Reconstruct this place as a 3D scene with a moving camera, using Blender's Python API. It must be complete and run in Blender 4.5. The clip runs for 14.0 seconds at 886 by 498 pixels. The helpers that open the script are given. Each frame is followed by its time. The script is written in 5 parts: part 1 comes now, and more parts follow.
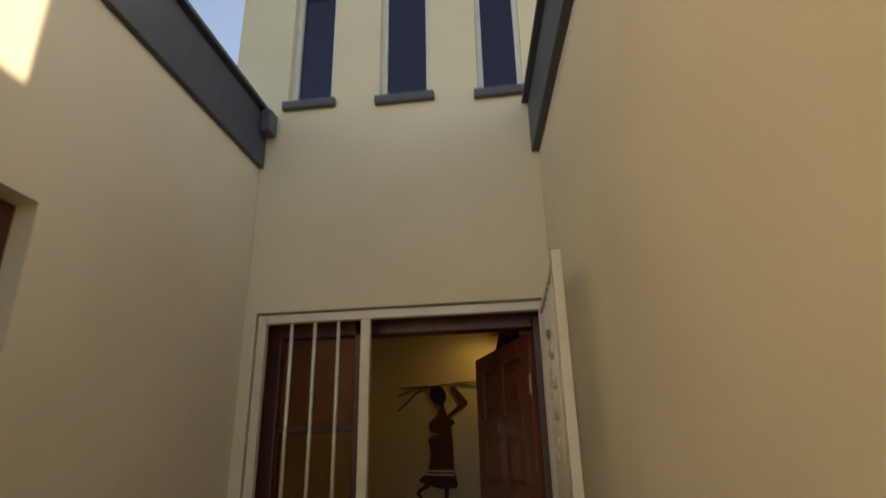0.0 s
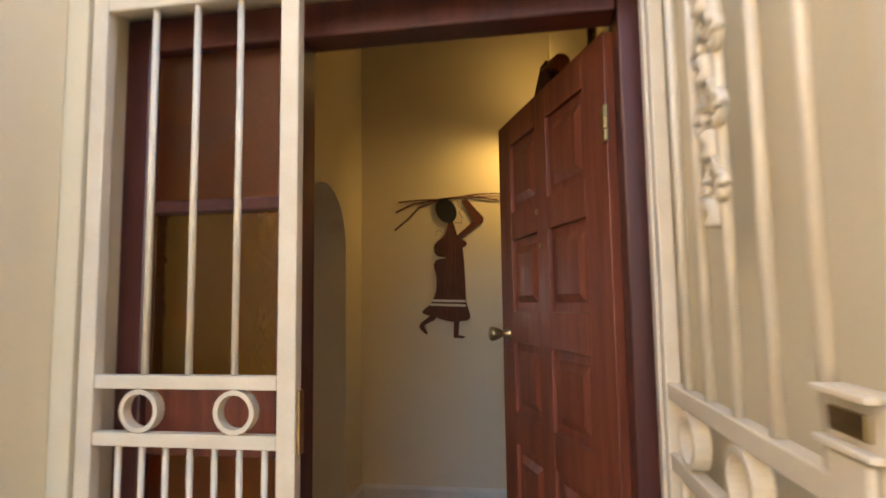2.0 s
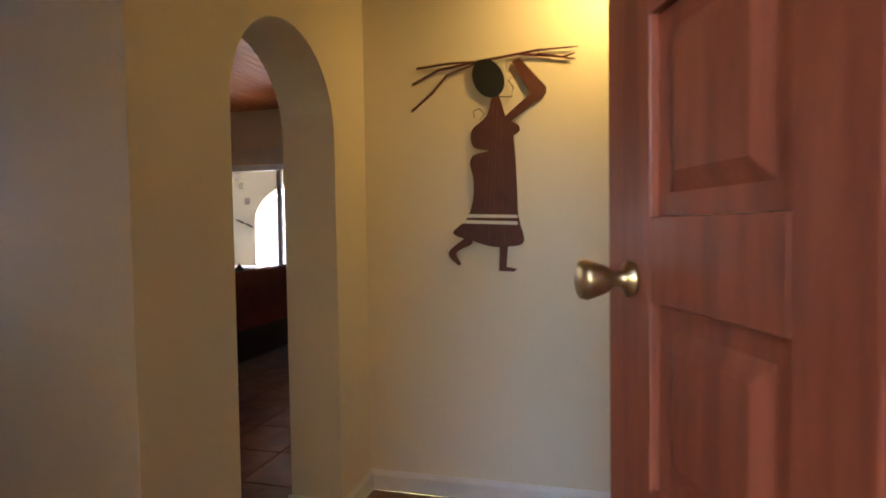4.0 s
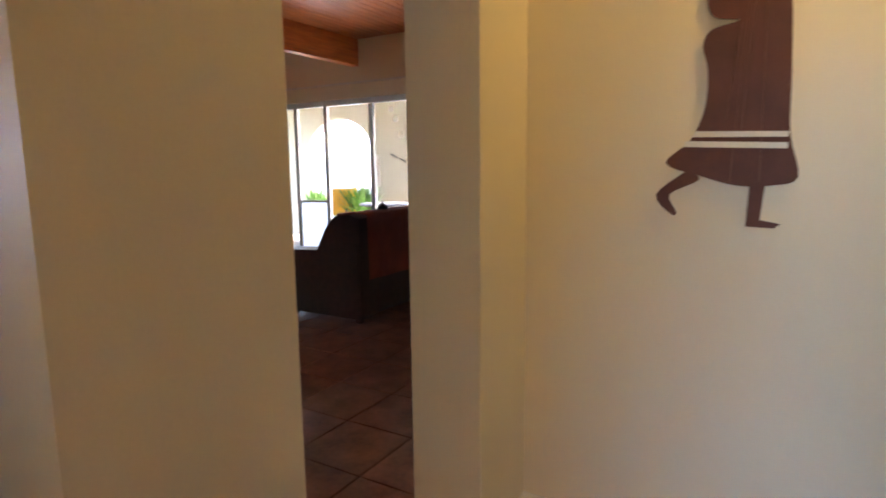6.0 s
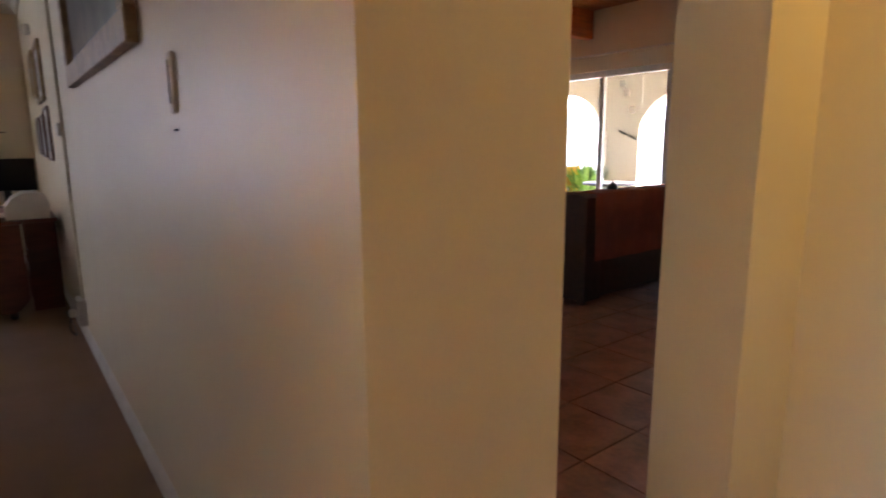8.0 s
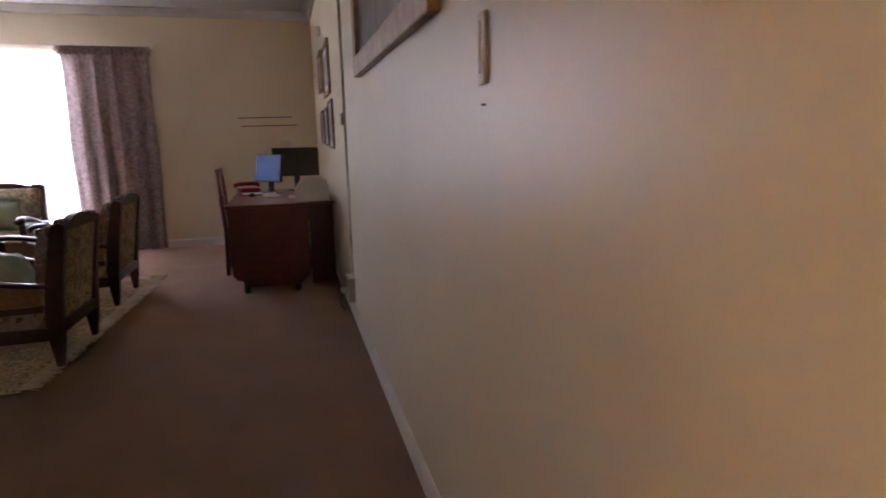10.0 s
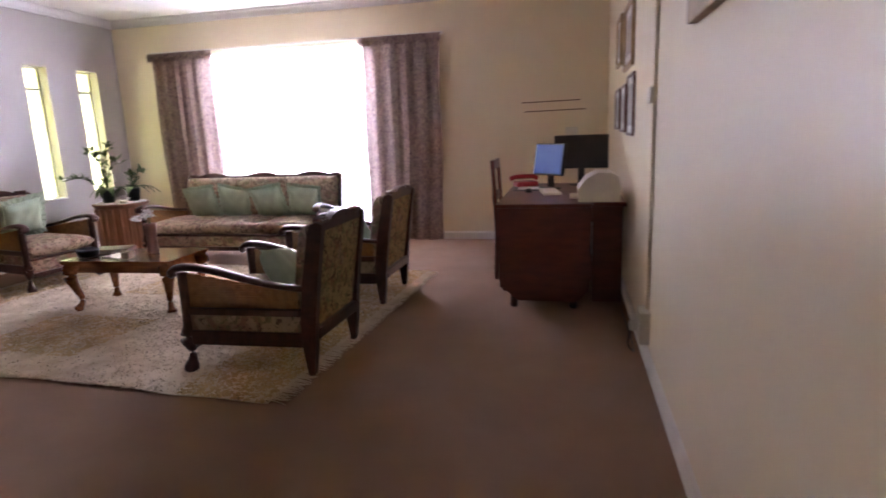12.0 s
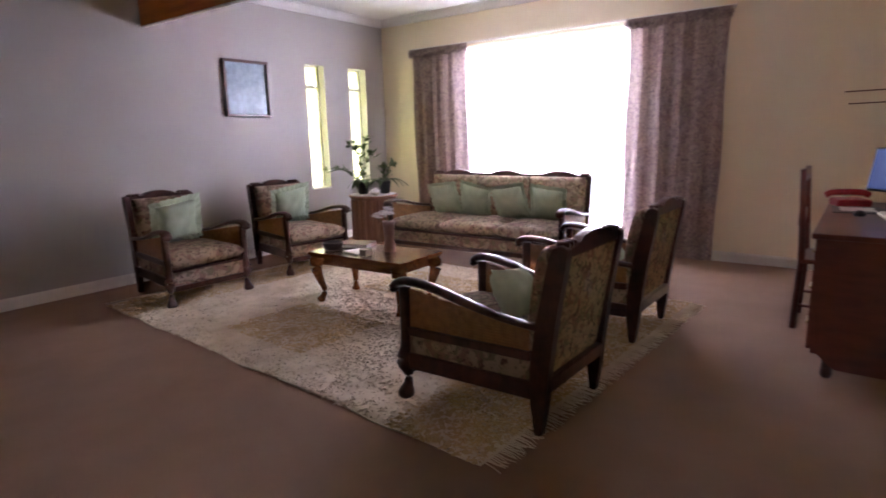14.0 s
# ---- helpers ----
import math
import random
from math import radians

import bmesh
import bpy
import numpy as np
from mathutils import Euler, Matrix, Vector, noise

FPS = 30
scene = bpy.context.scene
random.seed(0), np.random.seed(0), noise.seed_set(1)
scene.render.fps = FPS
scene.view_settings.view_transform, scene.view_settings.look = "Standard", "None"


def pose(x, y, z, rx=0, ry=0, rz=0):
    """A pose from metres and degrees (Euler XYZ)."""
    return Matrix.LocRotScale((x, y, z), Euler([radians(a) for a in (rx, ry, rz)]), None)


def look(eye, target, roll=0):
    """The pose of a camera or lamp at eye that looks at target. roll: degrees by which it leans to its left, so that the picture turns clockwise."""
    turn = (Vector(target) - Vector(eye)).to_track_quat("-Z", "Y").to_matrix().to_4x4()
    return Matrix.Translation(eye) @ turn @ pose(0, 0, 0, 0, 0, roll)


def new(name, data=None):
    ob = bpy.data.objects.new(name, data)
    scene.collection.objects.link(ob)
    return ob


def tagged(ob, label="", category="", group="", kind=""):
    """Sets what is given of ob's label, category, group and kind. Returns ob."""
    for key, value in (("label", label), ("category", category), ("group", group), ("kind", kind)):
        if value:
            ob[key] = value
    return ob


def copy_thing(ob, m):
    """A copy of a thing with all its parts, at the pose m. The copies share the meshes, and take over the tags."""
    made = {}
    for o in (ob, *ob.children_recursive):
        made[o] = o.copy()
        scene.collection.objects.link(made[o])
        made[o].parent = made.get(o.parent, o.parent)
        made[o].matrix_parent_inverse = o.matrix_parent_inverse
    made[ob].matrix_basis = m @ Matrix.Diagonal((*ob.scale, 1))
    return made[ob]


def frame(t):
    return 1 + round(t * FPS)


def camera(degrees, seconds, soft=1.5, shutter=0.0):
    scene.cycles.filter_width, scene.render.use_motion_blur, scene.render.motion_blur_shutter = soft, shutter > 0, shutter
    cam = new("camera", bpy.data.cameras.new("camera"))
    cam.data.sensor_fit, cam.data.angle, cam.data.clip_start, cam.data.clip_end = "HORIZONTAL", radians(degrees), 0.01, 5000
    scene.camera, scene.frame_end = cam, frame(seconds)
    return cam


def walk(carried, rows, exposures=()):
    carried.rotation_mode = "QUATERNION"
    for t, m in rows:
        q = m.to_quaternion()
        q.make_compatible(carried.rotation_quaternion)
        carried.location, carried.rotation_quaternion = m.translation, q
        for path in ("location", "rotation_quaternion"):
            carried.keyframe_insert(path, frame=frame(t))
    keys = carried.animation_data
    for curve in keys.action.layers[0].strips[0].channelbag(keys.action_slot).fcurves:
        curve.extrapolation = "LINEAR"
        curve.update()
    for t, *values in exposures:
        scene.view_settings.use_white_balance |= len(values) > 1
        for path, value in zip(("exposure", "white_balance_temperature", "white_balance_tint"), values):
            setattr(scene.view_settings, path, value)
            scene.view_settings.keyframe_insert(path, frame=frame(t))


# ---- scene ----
cam = camera(75.9, 14.0, soft=1.7, shutter=0.5)
PATH = [
    (0, (0.128, -2.646, 1.518), (-0.116, -0.782, 2.201), -1.3),
    (0.5, (0.112, -2.35, 1.46), (-0.147, -0.451, 2.033), -1.2),
    (1, (0.08, -2.022, 1.414), (-0.2, -0.094, 1.864), -1.0),
    (1.5, (0.033, -1.666, 1.402), (-0.269, 0.289, 1.694), -0.9),
    (2, (-0.015, -1.333, 1.385), (-0.337, 0.632, 1.569), -0.8),
    (2.5, (-0.071, -1.009, 1.375), (-0.406, 0.958, 1.511), -0.8),
    (2.7, (-0.085, -0.874, 1.372), (-0.425, 1.095, 1.465), -0.8),
    (4.8, (-0.296, 0.475, 1.315), (-0.958, 2.353, 1.137), -0.7),
    (5, (-0.338, 0.574, 1.311), (-1.039, 2.435, 1.099), -0.6),
    (5.5, (-0.418, 0.75, 1.306), (-1.277, 2.539, 1.053), -0.7),
    (6, (-0.527, 0.847, 1.307), (-1.535, 2.55, 1.021), -0.7),
    (6.5, (-0.576, 0.861, 1.307), (-1.74, 2.456, 0.99), -0.5),
    (7, (-0.588, 0.856, 1.311), (-1.908, 2.32, 0.972), -0.5),
    (7.5, (-0.602, 0.834, 1.316), (-2.038, 2.181, 0.964), -0.4),
    (8.2, (-0.625, 0.778, 1.316), (-2.224, 1.924, 0.957), -0.4),
    (9, (-0.663, 0.724, 1.31), (-2.428, 1.591, 0.944), -0.4),
    (11.3, (-1.676, 0.784, 1.275), (-3.635, 0.713, 0.88), -2.4),
    (11.5, (-1.765, 0.766, 1.278), (-3.717, 0.581, 0.883), -2.4),
    (12, (-1.982, 0.742, 1.288), (-3.894, 0.314, 0.888), -2.2),
    (12.5, (-2.238, 0.628, 1.292), (-4.098, 0.011, 0.892), -2.1),
    (13, (-2.427, 0.532, 1.291), (-4.217, -0.267, 0.895), -1.9),
    (13.5, (-2.561, 0.456, 1.294), (-4.25, -0.542, 0.905), -1.8),
    (14, (-2.609, 0.421, 1.304), (-4.183, -0.749, 0.915), -1.5),
]
EXPOSURES = [(0, 0.85, 8100, 14), (0.8, 1.22, 8100, 13), (1.5, 2.9, 7000, 17), (2.7, 3.2, 7100, 25), (5, 4.3, 5950, 19), (7.5, 4.42, 6550, 23), (9.2, 4.62, 6950, 27), (11.3, 5.05, 6700, 30), (12.5, 5.45, 6850, 32), (14, 5.15, 6750, 32)]
walk(cam, [(t, look(eye, aim, roll)) for t, eye, aim, roll in PATH], EXPOSURES)

# ---- light ----
SUN_TURN, SUN_HIGH = radians(41), radians(38)
world = bpy.data.worlds.new("sky")
scene.world = world
world.use_nodes = True
sky = world.node_tree.nodes.new("ShaderNodeTexSky")
sky.sky_type, sky.sun_disc = "NISHITA", False
sky.sun_elevation, sky.sun_rotation = SUN_HIGH, radians(90) - SUN_TURN
world.node_tree.links.new(sky.outputs[0], world.node_tree.nodes["Background"].inputs[0])
world.node_tree.nodes["Background"].inputs[1].default_value = 0.15


def lamp(name, kind, m, power, colour, size=0.1, size_y=None):
    data = bpy.data.lights.new(name, kind)
    data.energy, data.color = power, colour
    if kind == "AREA":
        data.shape, data.size, data.size_y = "RECTANGLE", size, size_y or size
    elif kind == "SUN":
        data.angle = size
    else:
        data.shadow_soft_size = size
    ob = new(name, data)
    ob.matrix_world = m
    return ob


sun_from = Vector((math.cos(SUN_TURN) * math.cos(SUN_HIGH), math.sin(SUN_TURN) * math.cos(SUN_HIGH), math.sin(SUN_HIGH)))
lamp("sun", "SUN", look(sun_from * 30, (0, 0, 0)), 5.0, (1, 0.94, 0.84), radians(0.5))
# daylight in the window openings
lamp("daylight_large_window", "AREA", look((-8.93, -2.65, 1.25), (-5, -2.65, 1.0)), 10, (0.84, 0.86, 1.02), 2.1, 2.2)
lamp("daylight_narrow_window", "AREA", look((-7.51, -5.32, 1.45), (-7.51, 0, 1.45)), 0.065, (1.0, 0.97, 0.74), 0.28, 1.5)
lamp("daylight_corner_window", "AREA", look((-8.24, -5.32, 1.45), (-8.24, 0, 1.45)), 0.065, (1.0, 0.97, 0.74), 0.28, 1.5)
# warm lamp in the tall hall
bulb = lamp("hall_lamp_glow", "SPOT", look((-0.06, 2.30, 2.47), (-0.40, 2.70, 2.1)), 1.9, (1.0, 0.67, 0.20), 0.07)
bulb.data.spot_size, bulb.data.spot_blend = radians(128), 1.0
# added fill light without a fixture, brightens the upper hall walls
lamp("hall_fill", "POINT", pose(-0.06, 2.30, 2.95), 0.26, (1.0, 0.67, 0.20), 0.05)


# ---- materials ----
def material(name, colour, second=None, rough=0.6, metal=0.0, scale=8.0, fine=120.0, bump=0.1, stretch=(1, 1, 1), contrast=(0.35, 0.65), coat=0.0, transmit=0.0):
    """Two noises, coarse for stains and fine for grain, between two colours, with relief."""
    m = bpy.data.materials.new(name)
    m.use_nodes = True
    nt = m.node_tree
    p = nt.nodes["Principled BSDF"]
    second = second or tuple(c * 0.86 for c in colour)
    tc = nt.nodes.new("ShaderNodeTexCoord")
    mp = nt.nodes.new("ShaderNodeMapping")
    mp.inputs["Scale"].default_value = stretch
    nt.links.new(tc.outputs["Object"], mp.inputs[0])
    a = nt.nodes.new("ShaderNodeTexNoise")
    a.inputs["Scale"].default_value, a.inputs["Detail"].default_value = scale, 6
    b = nt.nodes.new("ShaderNodeTexNoise")
    b.inputs["Scale"].default_value, b.inputs["Detail"].default_value = fine, 3
    for n in (a, b):
        nt.links.new(mp.outputs[0], n.inputs["Vector"])
    mix = nt.nodes.new("ShaderNodeMath")
    mix.operation = "MULTIPLY_ADD"
    nt.links.new(b.outputs[0], mix.inputs[0])
    mix.inputs[1].default_value = 0.35
    nt.links.new(a.outputs[0], mix.inputs[2])
    ramp = nt.nodes.new("ShaderNodeValToRGB")
    ramp.color_ramp.elements[0].position, ramp.color_ramp.elements[1].position = contrast[0] + 0.17, contrast[1] + 0.17
    ramp.color_ramp.elements[0].color, ramp.color_ramp.elements[1].color = (*second, 1), (*colour, 1)
    nt.links.new(mix.outputs[0], ramp.inputs[0])
    nt.links.new(ramp.outputs[0], p.inputs["Base Color"])
    p.inputs["Roughness"].default_value, p.inputs["Metallic"].default_value = rough, metal
    p.inputs["Coat Weight"].default_value = coat
    p.inputs["Transmission Weight"].default_value = transmit
    if bump:
        bp = nt.nodes.new("ShaderNodeBump")
        bp.inputs["Strength"].default_value, bp.inputs["Distance"].default_value = bump, 0.004
        nt.links.new(mix.outputs[0], bp.inputs["Height"])
        nt.links.new(bp.outputs[0], p.inputs["Normal"])
    return m


def floral(name, ground, petal, leaf, scale=14.0):
    """A printed floral cloth: blotches of two colours over a ground."""
    m = material(name, ground, rough=0.9, scale=30, fine=400, bump=0.25)
    nt = m.node_tree
    p = nt.nodes["Principled BSDF"]
    base = p.inputs["Base Color"].links[0].from_socket
    tc = nt.nodes.new("ShaderNodeTexCoord")
    for n, (colour, s, low, high) in enumerate(((petal, scale, 0.5, 0.58), (leaf, scale * 1.7, 0.54, 0.6), (tuple(c * 0.45 for c in petal), scale * 2.6, 0.58, 0.64))):
        v = nt.nodes.new("ShaderNodeTexNoise")
        v.inputs["Scale"].default_value, v.inputs["Detail"].default_value, v.inputs["Distortion"].default_value = s, 2.5, 1.2
        off = nt.nodes.new("ShaderNodeMapping")
        off.inputs["Location"].default_value = (n * 3.1, n * 1.7, n * 2.3)
        nt.links.new(tc.outputs["Object"], off.inputs[0])
        nt.links.new(off.outputs[0], v.inputs["Vector"])
        r = nt.nodes.new("ShaderNodeMapRange")
        r.inputs[1].default_value, r.inputs[2].default_value = low, high
        nt.links.new(v.outputs[0], r.inputs[0])
        mx = nt.nodes.new("ShaderNodeMix")
        mx.data_type = "RGBA"
        nt.links.new(r.outputs[0], mx.inputs[0])
        nt.links.new(base, mx.inputs[6])
        mx.inputs[7].default_value = (*colour, 1)
        base = mx.outputs[2]
    nt.links.new(base, p.inputs["Base Color"])
    return m


def translucent(name, colour, share):
    m = material(name, colour, rough=0.9, scale=20, fine=300, bump=0.05)
    nt = m.node_tree
    t = nt.nodes.new("ShaderNodeBsdfTranslucent")
    t.inputs[0].default_value = (*colour, 1)
    mx = nt.nodes.new("ShaderNodeMixShader")
    mx.inputs[0].default_value = share
    out = nt.nodes["Material Output"]
    nt.links.new(nt.nodes["Principled BSDF"].outputs[0], mx.inputs[1])
    nt.links.new(t.outputs[0], mx.inputs[2])
    nt.links.new(mx.outputs[0], out.inputs[0])
    return m


def glass(name, colour, rough=0.0, bump=0.0, scale=60.0):
    m = bpy.data.materials.new(name)
    m.use_nodes = True
    nt = m.node_tree
    p = nt.nodes["Principled BSDF"]
    p.inputs["Base Color"].default_value = (*colour, 1)
    p.inputs["Roughness"].default_value = rough
    p.inputs["Transmission Weight"].default_value = 1.0
    p.inputs["IOR"].default_value = 1.45
    if bump:
        v = nt.nodes.new("ShaderNodeTexVoronoi")
        v.inputs["Scale"].default_value = scale
        tc = nt.nodes.new("ShaderNodeTexCoord")
        nt.links.new(tc.outputs["Object"], v.inputs["Vector"])
        bp = nt.nodes.new("ShaderNodeBump")
        bp.inputs["Strength"].default_value, bp.inputs["Distance"].default_value = bump, 0.003
        nt.links.new(v.outputs[0], bp.inputs["Height"])
        nt.links.new(bp.outputs[0], p.inputs["Normal"])
    return m


PLASTER_OUT = material("exterior_plaster", (0.79, 0.675, 0.46), (0.73, 0.62, 0.41), 0.85, scale=1.5, fine=220, bump=0.18)
PAINT = material("cream_wall_paint", (0.79, 0.70, 0.52), (0.75, 0.66, 0.48), 0.42, scale=1.2, fine=160, bump=0.08)
# wall paint greyed and darkened, so the narrow-window wall's shade is in its colour
DIMMED_PAINT = material("dimmed_wall_paint", (0.39, 0.365, 0.345), (0.36, 0.335, 0.315), 0.5, scale=1.2, fine=160, bump=0.08)
CEILING = material("white_ceiling_paint", (0.68, 0.67, 0.65), rough=0.8, scale=2, fine=200, bump=0.04)
WHITE_TRIM = material("white_gloss_trim", (0.78, 0.75, 0.68), rough=0.35, scale=5, fine=90, bump=0.05)
STEEL = material("cream_enamelled_steel", (0.80, 0.70, 0.53), (0.74, 0.63, 0.46), 0.32, scale=9, fine=150, bump=0.08)
MAHOGANY = material("polished_mahogany", (0.28, 0.075, 0.036), (0.17, 0.042, 0.021), 0.45, scale=3, fine=40, bump=0.06, stretch=(9, 9, 0.8), coat=0.05)
FRAME_WOOD = material("dark_door_frame_wood", (0.115, 0.03, 0.021), (0.072, 0.02, 0.015), 0.35, scale=4, fine=60, bump=0.08, stretch=(7, 7, 0.9))
DARK_OAK = material("dark_stained_oak", (0.085, 0.026, 0.016), (0.045, 0.014, 0.009), 0.3, scale=6, fine=80, bump=0.06, stretch=(3, 3, 3), coat=0.25)
TABLE_WOOD = material("honey_brown_polished_wood", (0.27, 0.09, 0.03), (0.15, 0.048, 0.018), 0.26, scale=4, fine=50, bump=0.03, stretch=(9, 1.2, 9), coat=0.3)
CABINET_WOOD = material("pale_brown_cabinet_wood", (0.36, 0.17, 0.10), (0.26, 0.11, 0.065), 0.4, scale=4, fine=60, bump=0.05, stretch=(6, 6, 0.8))
DESK_WOOD = material("dark_red_desk_wood", (0.165, 0.036, 0.021), (0.11, 0.024, 0.015), 0.32, scale=3, fine=50, bump=0.05, stretch=(2, 2, 8), coat=0.2)
PLANK_WOOD = material("varnished_pine_planks", (0.62, 0.19, 0.035), (0.42, 0.11, 0.02), 0.38, scale=3, fine=40, bump=0.1, stretch=(9, 0.8, 9))
CANE = material("woven_cane", (0.36, 0.17, 0.06), (0.25, 0.11, 0.04), 0.45, scale=30, fine=200, bump=0.1)
CARPET = material("brown_carpet", (0.29, 0.172, 0.11), (0.255, 0.15, 0.094), 0.95, scale=3, fine=420, bump=0.6)
RUG = material("cream_woven_rug", (0.74, 0.63, 0.49), (0.60, 0.49, 0.36), 0.95, scale=6, fine=160, bump=0.7)
RUG_TAN = material("tan_rug_wool", (0.62, 0.45, 0.255), (0.50, 0.345, 0.18), 0.95, scale=9, fine=160, bump=0.7)
RUG_DARK = material("dark_rug_yarn", (0.20, 0.155, 0.12), rough=0.95, scale=30, fine=200, bump=0.4)
TERRACOTTA = material("terracotta_tile", (0.25, 0.105, 0.058), (0.13, 0.055, 0.034), 0.3, scale=5, fine=40, bump=0.12, contrast=(0.3, 0.7))
GROUT = material("dark_grout", (0.17, 0.09, 0.065), rough=0.9)
FASCIA = material("blue_grey_fascia_paint", (0.065, 0.068, 0.085), (0.05, 0.052, 0.066), 0.5, scale=6, fine=90, bump=0.1)
SLATE = material("slate_window_sill", (0.10, 0.095, 0.105), rough=0.6, scale=10, fine=120, bump=0.2)
CONCRETE = material("grey_concrete", (0.24, 0.20, 0.17), (0.17, 0.145, 0.125), 0.9, scale=3, fine=120, bump=0.3)
GRASS = material("dry_lawn", (0.14, 0.15, 0.05), (0.09, 0.10, 0.035), 0.95, scale=1.5, fine=60, bump=0.6)
FLORAL = floral("floral_upholstery", (0.42, 0.32, 0.23), (0.27, 0.16, 0.125), (0.20, 0.165, 0.105), 10.0)
CURTAIN = floral("mauve_floral_curtain", (0.36, 0.26, 0.225), (0.20, 0.13, 0.125), (0.26, 0.20, 0.145), 15.0)
BACK_CLOTH = floral("dark_floral_back_cloth", (0.45, 0.33, 0.18), (0.27, 0.15, 0.09), (0.20, 0.18, 0.09), 14.0)
GREEN = material("pale_green_cotton", (0.48, 0.60, 0.45), (0.38, 0.49, 0.36), 0.9, scale=8, fine=300, bump=0.25)
nt = CURTAIN.node_tree
lit = nt.nodes.new("ShaderNodeBsdfTranslucent")
lit.inputs[0].default_value = (0.36, 0.28, 0.27, 1)
share = nt.nodes.new("ShaderNodeMixShader")
share.inputs[0].default_value = 0.3
nt.links.new(nt.nodes["Principled BSDF"].outputs[0], share.inputs[1])
nt.links.new(lit.outputs[0], share.inputs[2])
nt.links.new(share.outputs[0], nt.nodes["Material Output"].inputs[0])
SHEER = translucent("white_sheer_net", (0.9, 0.92, 0.95), 0.75)
PANE_YELLOW = translucent("frosted_yellow_glass", (0.95, 0.93, 0.62), 0.9)
FROSTED = translucent("pale_blue_frosted_glass", (0.80, 0.88, 0.95), 0.85)
AMBER = glass("amber_pattern_glass", (0.82, 0.50, 0.10), 0.15, 0.45, 70)
RED_GLASS = glass("red_brown_pattern_glass", (0.85, 0.30, 0.05), 0.3, 0.3, 70)
CLEAR = glass("clear_window_glass", (0.96, 0.98, 0.97))
DARK_GLASS = material("dark_tinted_glass", (0.025, 0.02, 0.045), rough=0.06, bump=0.0)
BRASS = material("tarnished_brass", (0.55, 0.42, 0.22), (0.35, 0.26, 0.13), 0.28, 0.95, scale=20, bump=0.05)
COPPER = material("beaten_copper", (0.42, 0.16, 0.07), (0.25, 0.08, 0.04), 0.35, 0.9, scale=30, bump=0.3)
RUST = material("rust_brown_metal_sheet", (0.115, 0.030, 0.016), (0.085, 0.022, 0.012), 0.6, scale=12, fine=120, bump=0.2)
BLACK = material("black_plastic", (0.018, 0.018, 0.02), rough=0.4, bump=0.05)
OFFWHITE = material("ivory_plastic", (0.68, 0.65, 0.56), rough=0.45, bump=0.03)
PAPER = material("white_paper", (0.8, 0.79, 0.76), rough=0.8, bump=0.03)
RED = material("red_plastic", (0.42, 0.02, 0.025), rough=0.3, bump=0.03)
LEATHER = material("dark_brown_leather", (0.055, 0.021, 0.014), (0.036, 0.014, 0.010), 0.5, scale=18, fine=150, bump=0.3)
THROW = material("rust_red_throw_cloth", (0.26, 0.07, 0.04), (0.19, 0.045, 0.03), 0.9, scale=6, fine=250, bump=0.4)
LEAF = material("green_leaf", (0.06, 0.10, 0.03), (0.04, 0.07, 0.02), 0.5, scale=20, bump=0.1)
BRIGHT_LEAF = material("fresh_green_leaf", (0.13, 0.25, 0.05), (0.07, 0.15, 0.03), 0.5, scale=20, bump=0.1)
PETAL = translucent("white_petal", (0.86, 0.84, 0.85), 0.45)
MAUVE = material("mauve_glazed_ceramic", (0.38, 0.24, 0.24), (0.32, 0.19, 0.19), 0.3, scale=10, bump=0.05)
PICTURE_BLUE = material("blue_seascape_print", (0.33, 0.45, 0.56), (0.045, 0.09, 0.11), 0.3, scale=2.4, fine=18, bump=0.0, contrast=(0.25, 0.75))
PICTURE_DARK = material("dark_landscape_print", (0.22, 0.21, 0.16), (0.05, 0.06, 0.05), 0.3, scale=7, fine=30, bump=0.0, contrast=(0.25, 0.75))
PICTURE_GREY = material("grey_photo_print", (0.35, 0.34, 0.33), (0.12, 0.12, 0.12), 0.3, scale=9, fine=30, bump=0.0)
GILT = material("worn_gilt_frame", (0.42, 0.29, 0.15), (0.28, 0.18, 0.09), 0.45, scale=15, fine=120, bump=0.2)
YELLOW = material("yellow_canvas", (0.62, 0.36, 0.05), rough=0.85, scale=12, bump=0.2)
ALUMINIUM = material("white_aluminium", (0.75, 0.76, 0.76), rough=0.35, metal=0.0, scale=10, bump=0.02)
SCREEN = material("lit_screen_glass", (0.05, 0.08, 0.16), rough=0.2, bump=0.0)
sp = SCREEN.node_tree.nodes["Principled BSDF"]
sp.inputs["Emission Color"].default_value, sp.inputs["Emission Strength"].default_value = (0.14, 0.24, 0.60, 1), 0.009


# ---- building blocks ----
def part(name, bm, mat, parent=None, label="", smooth=False):
    me = bpy.data.meshes.new(name)
    bmesh.ops.recalc_face_normals(bm, faces=bm.faces[:])
    bm.to_mesh(me)
    bm.free()
    for m in mat if isinstance(mat, (list, tuple)) else [mat]:
        me.materials.append(m)
    if smooth:
        for f in me.polygons:
            f.use_smooth = True
    ob = new(name, me)
    ob.parent = parent
    return tagged(ob, label)


def thing(name, label, category, group="", x=0, y=0, z=0, turn=0):
    ob = new(name)
    ob.empty_display_size = 0.1
    ob.matrix_basis = pose(x, y, z, 0, 0, turn)
    return tagged(ob, label, category, group)


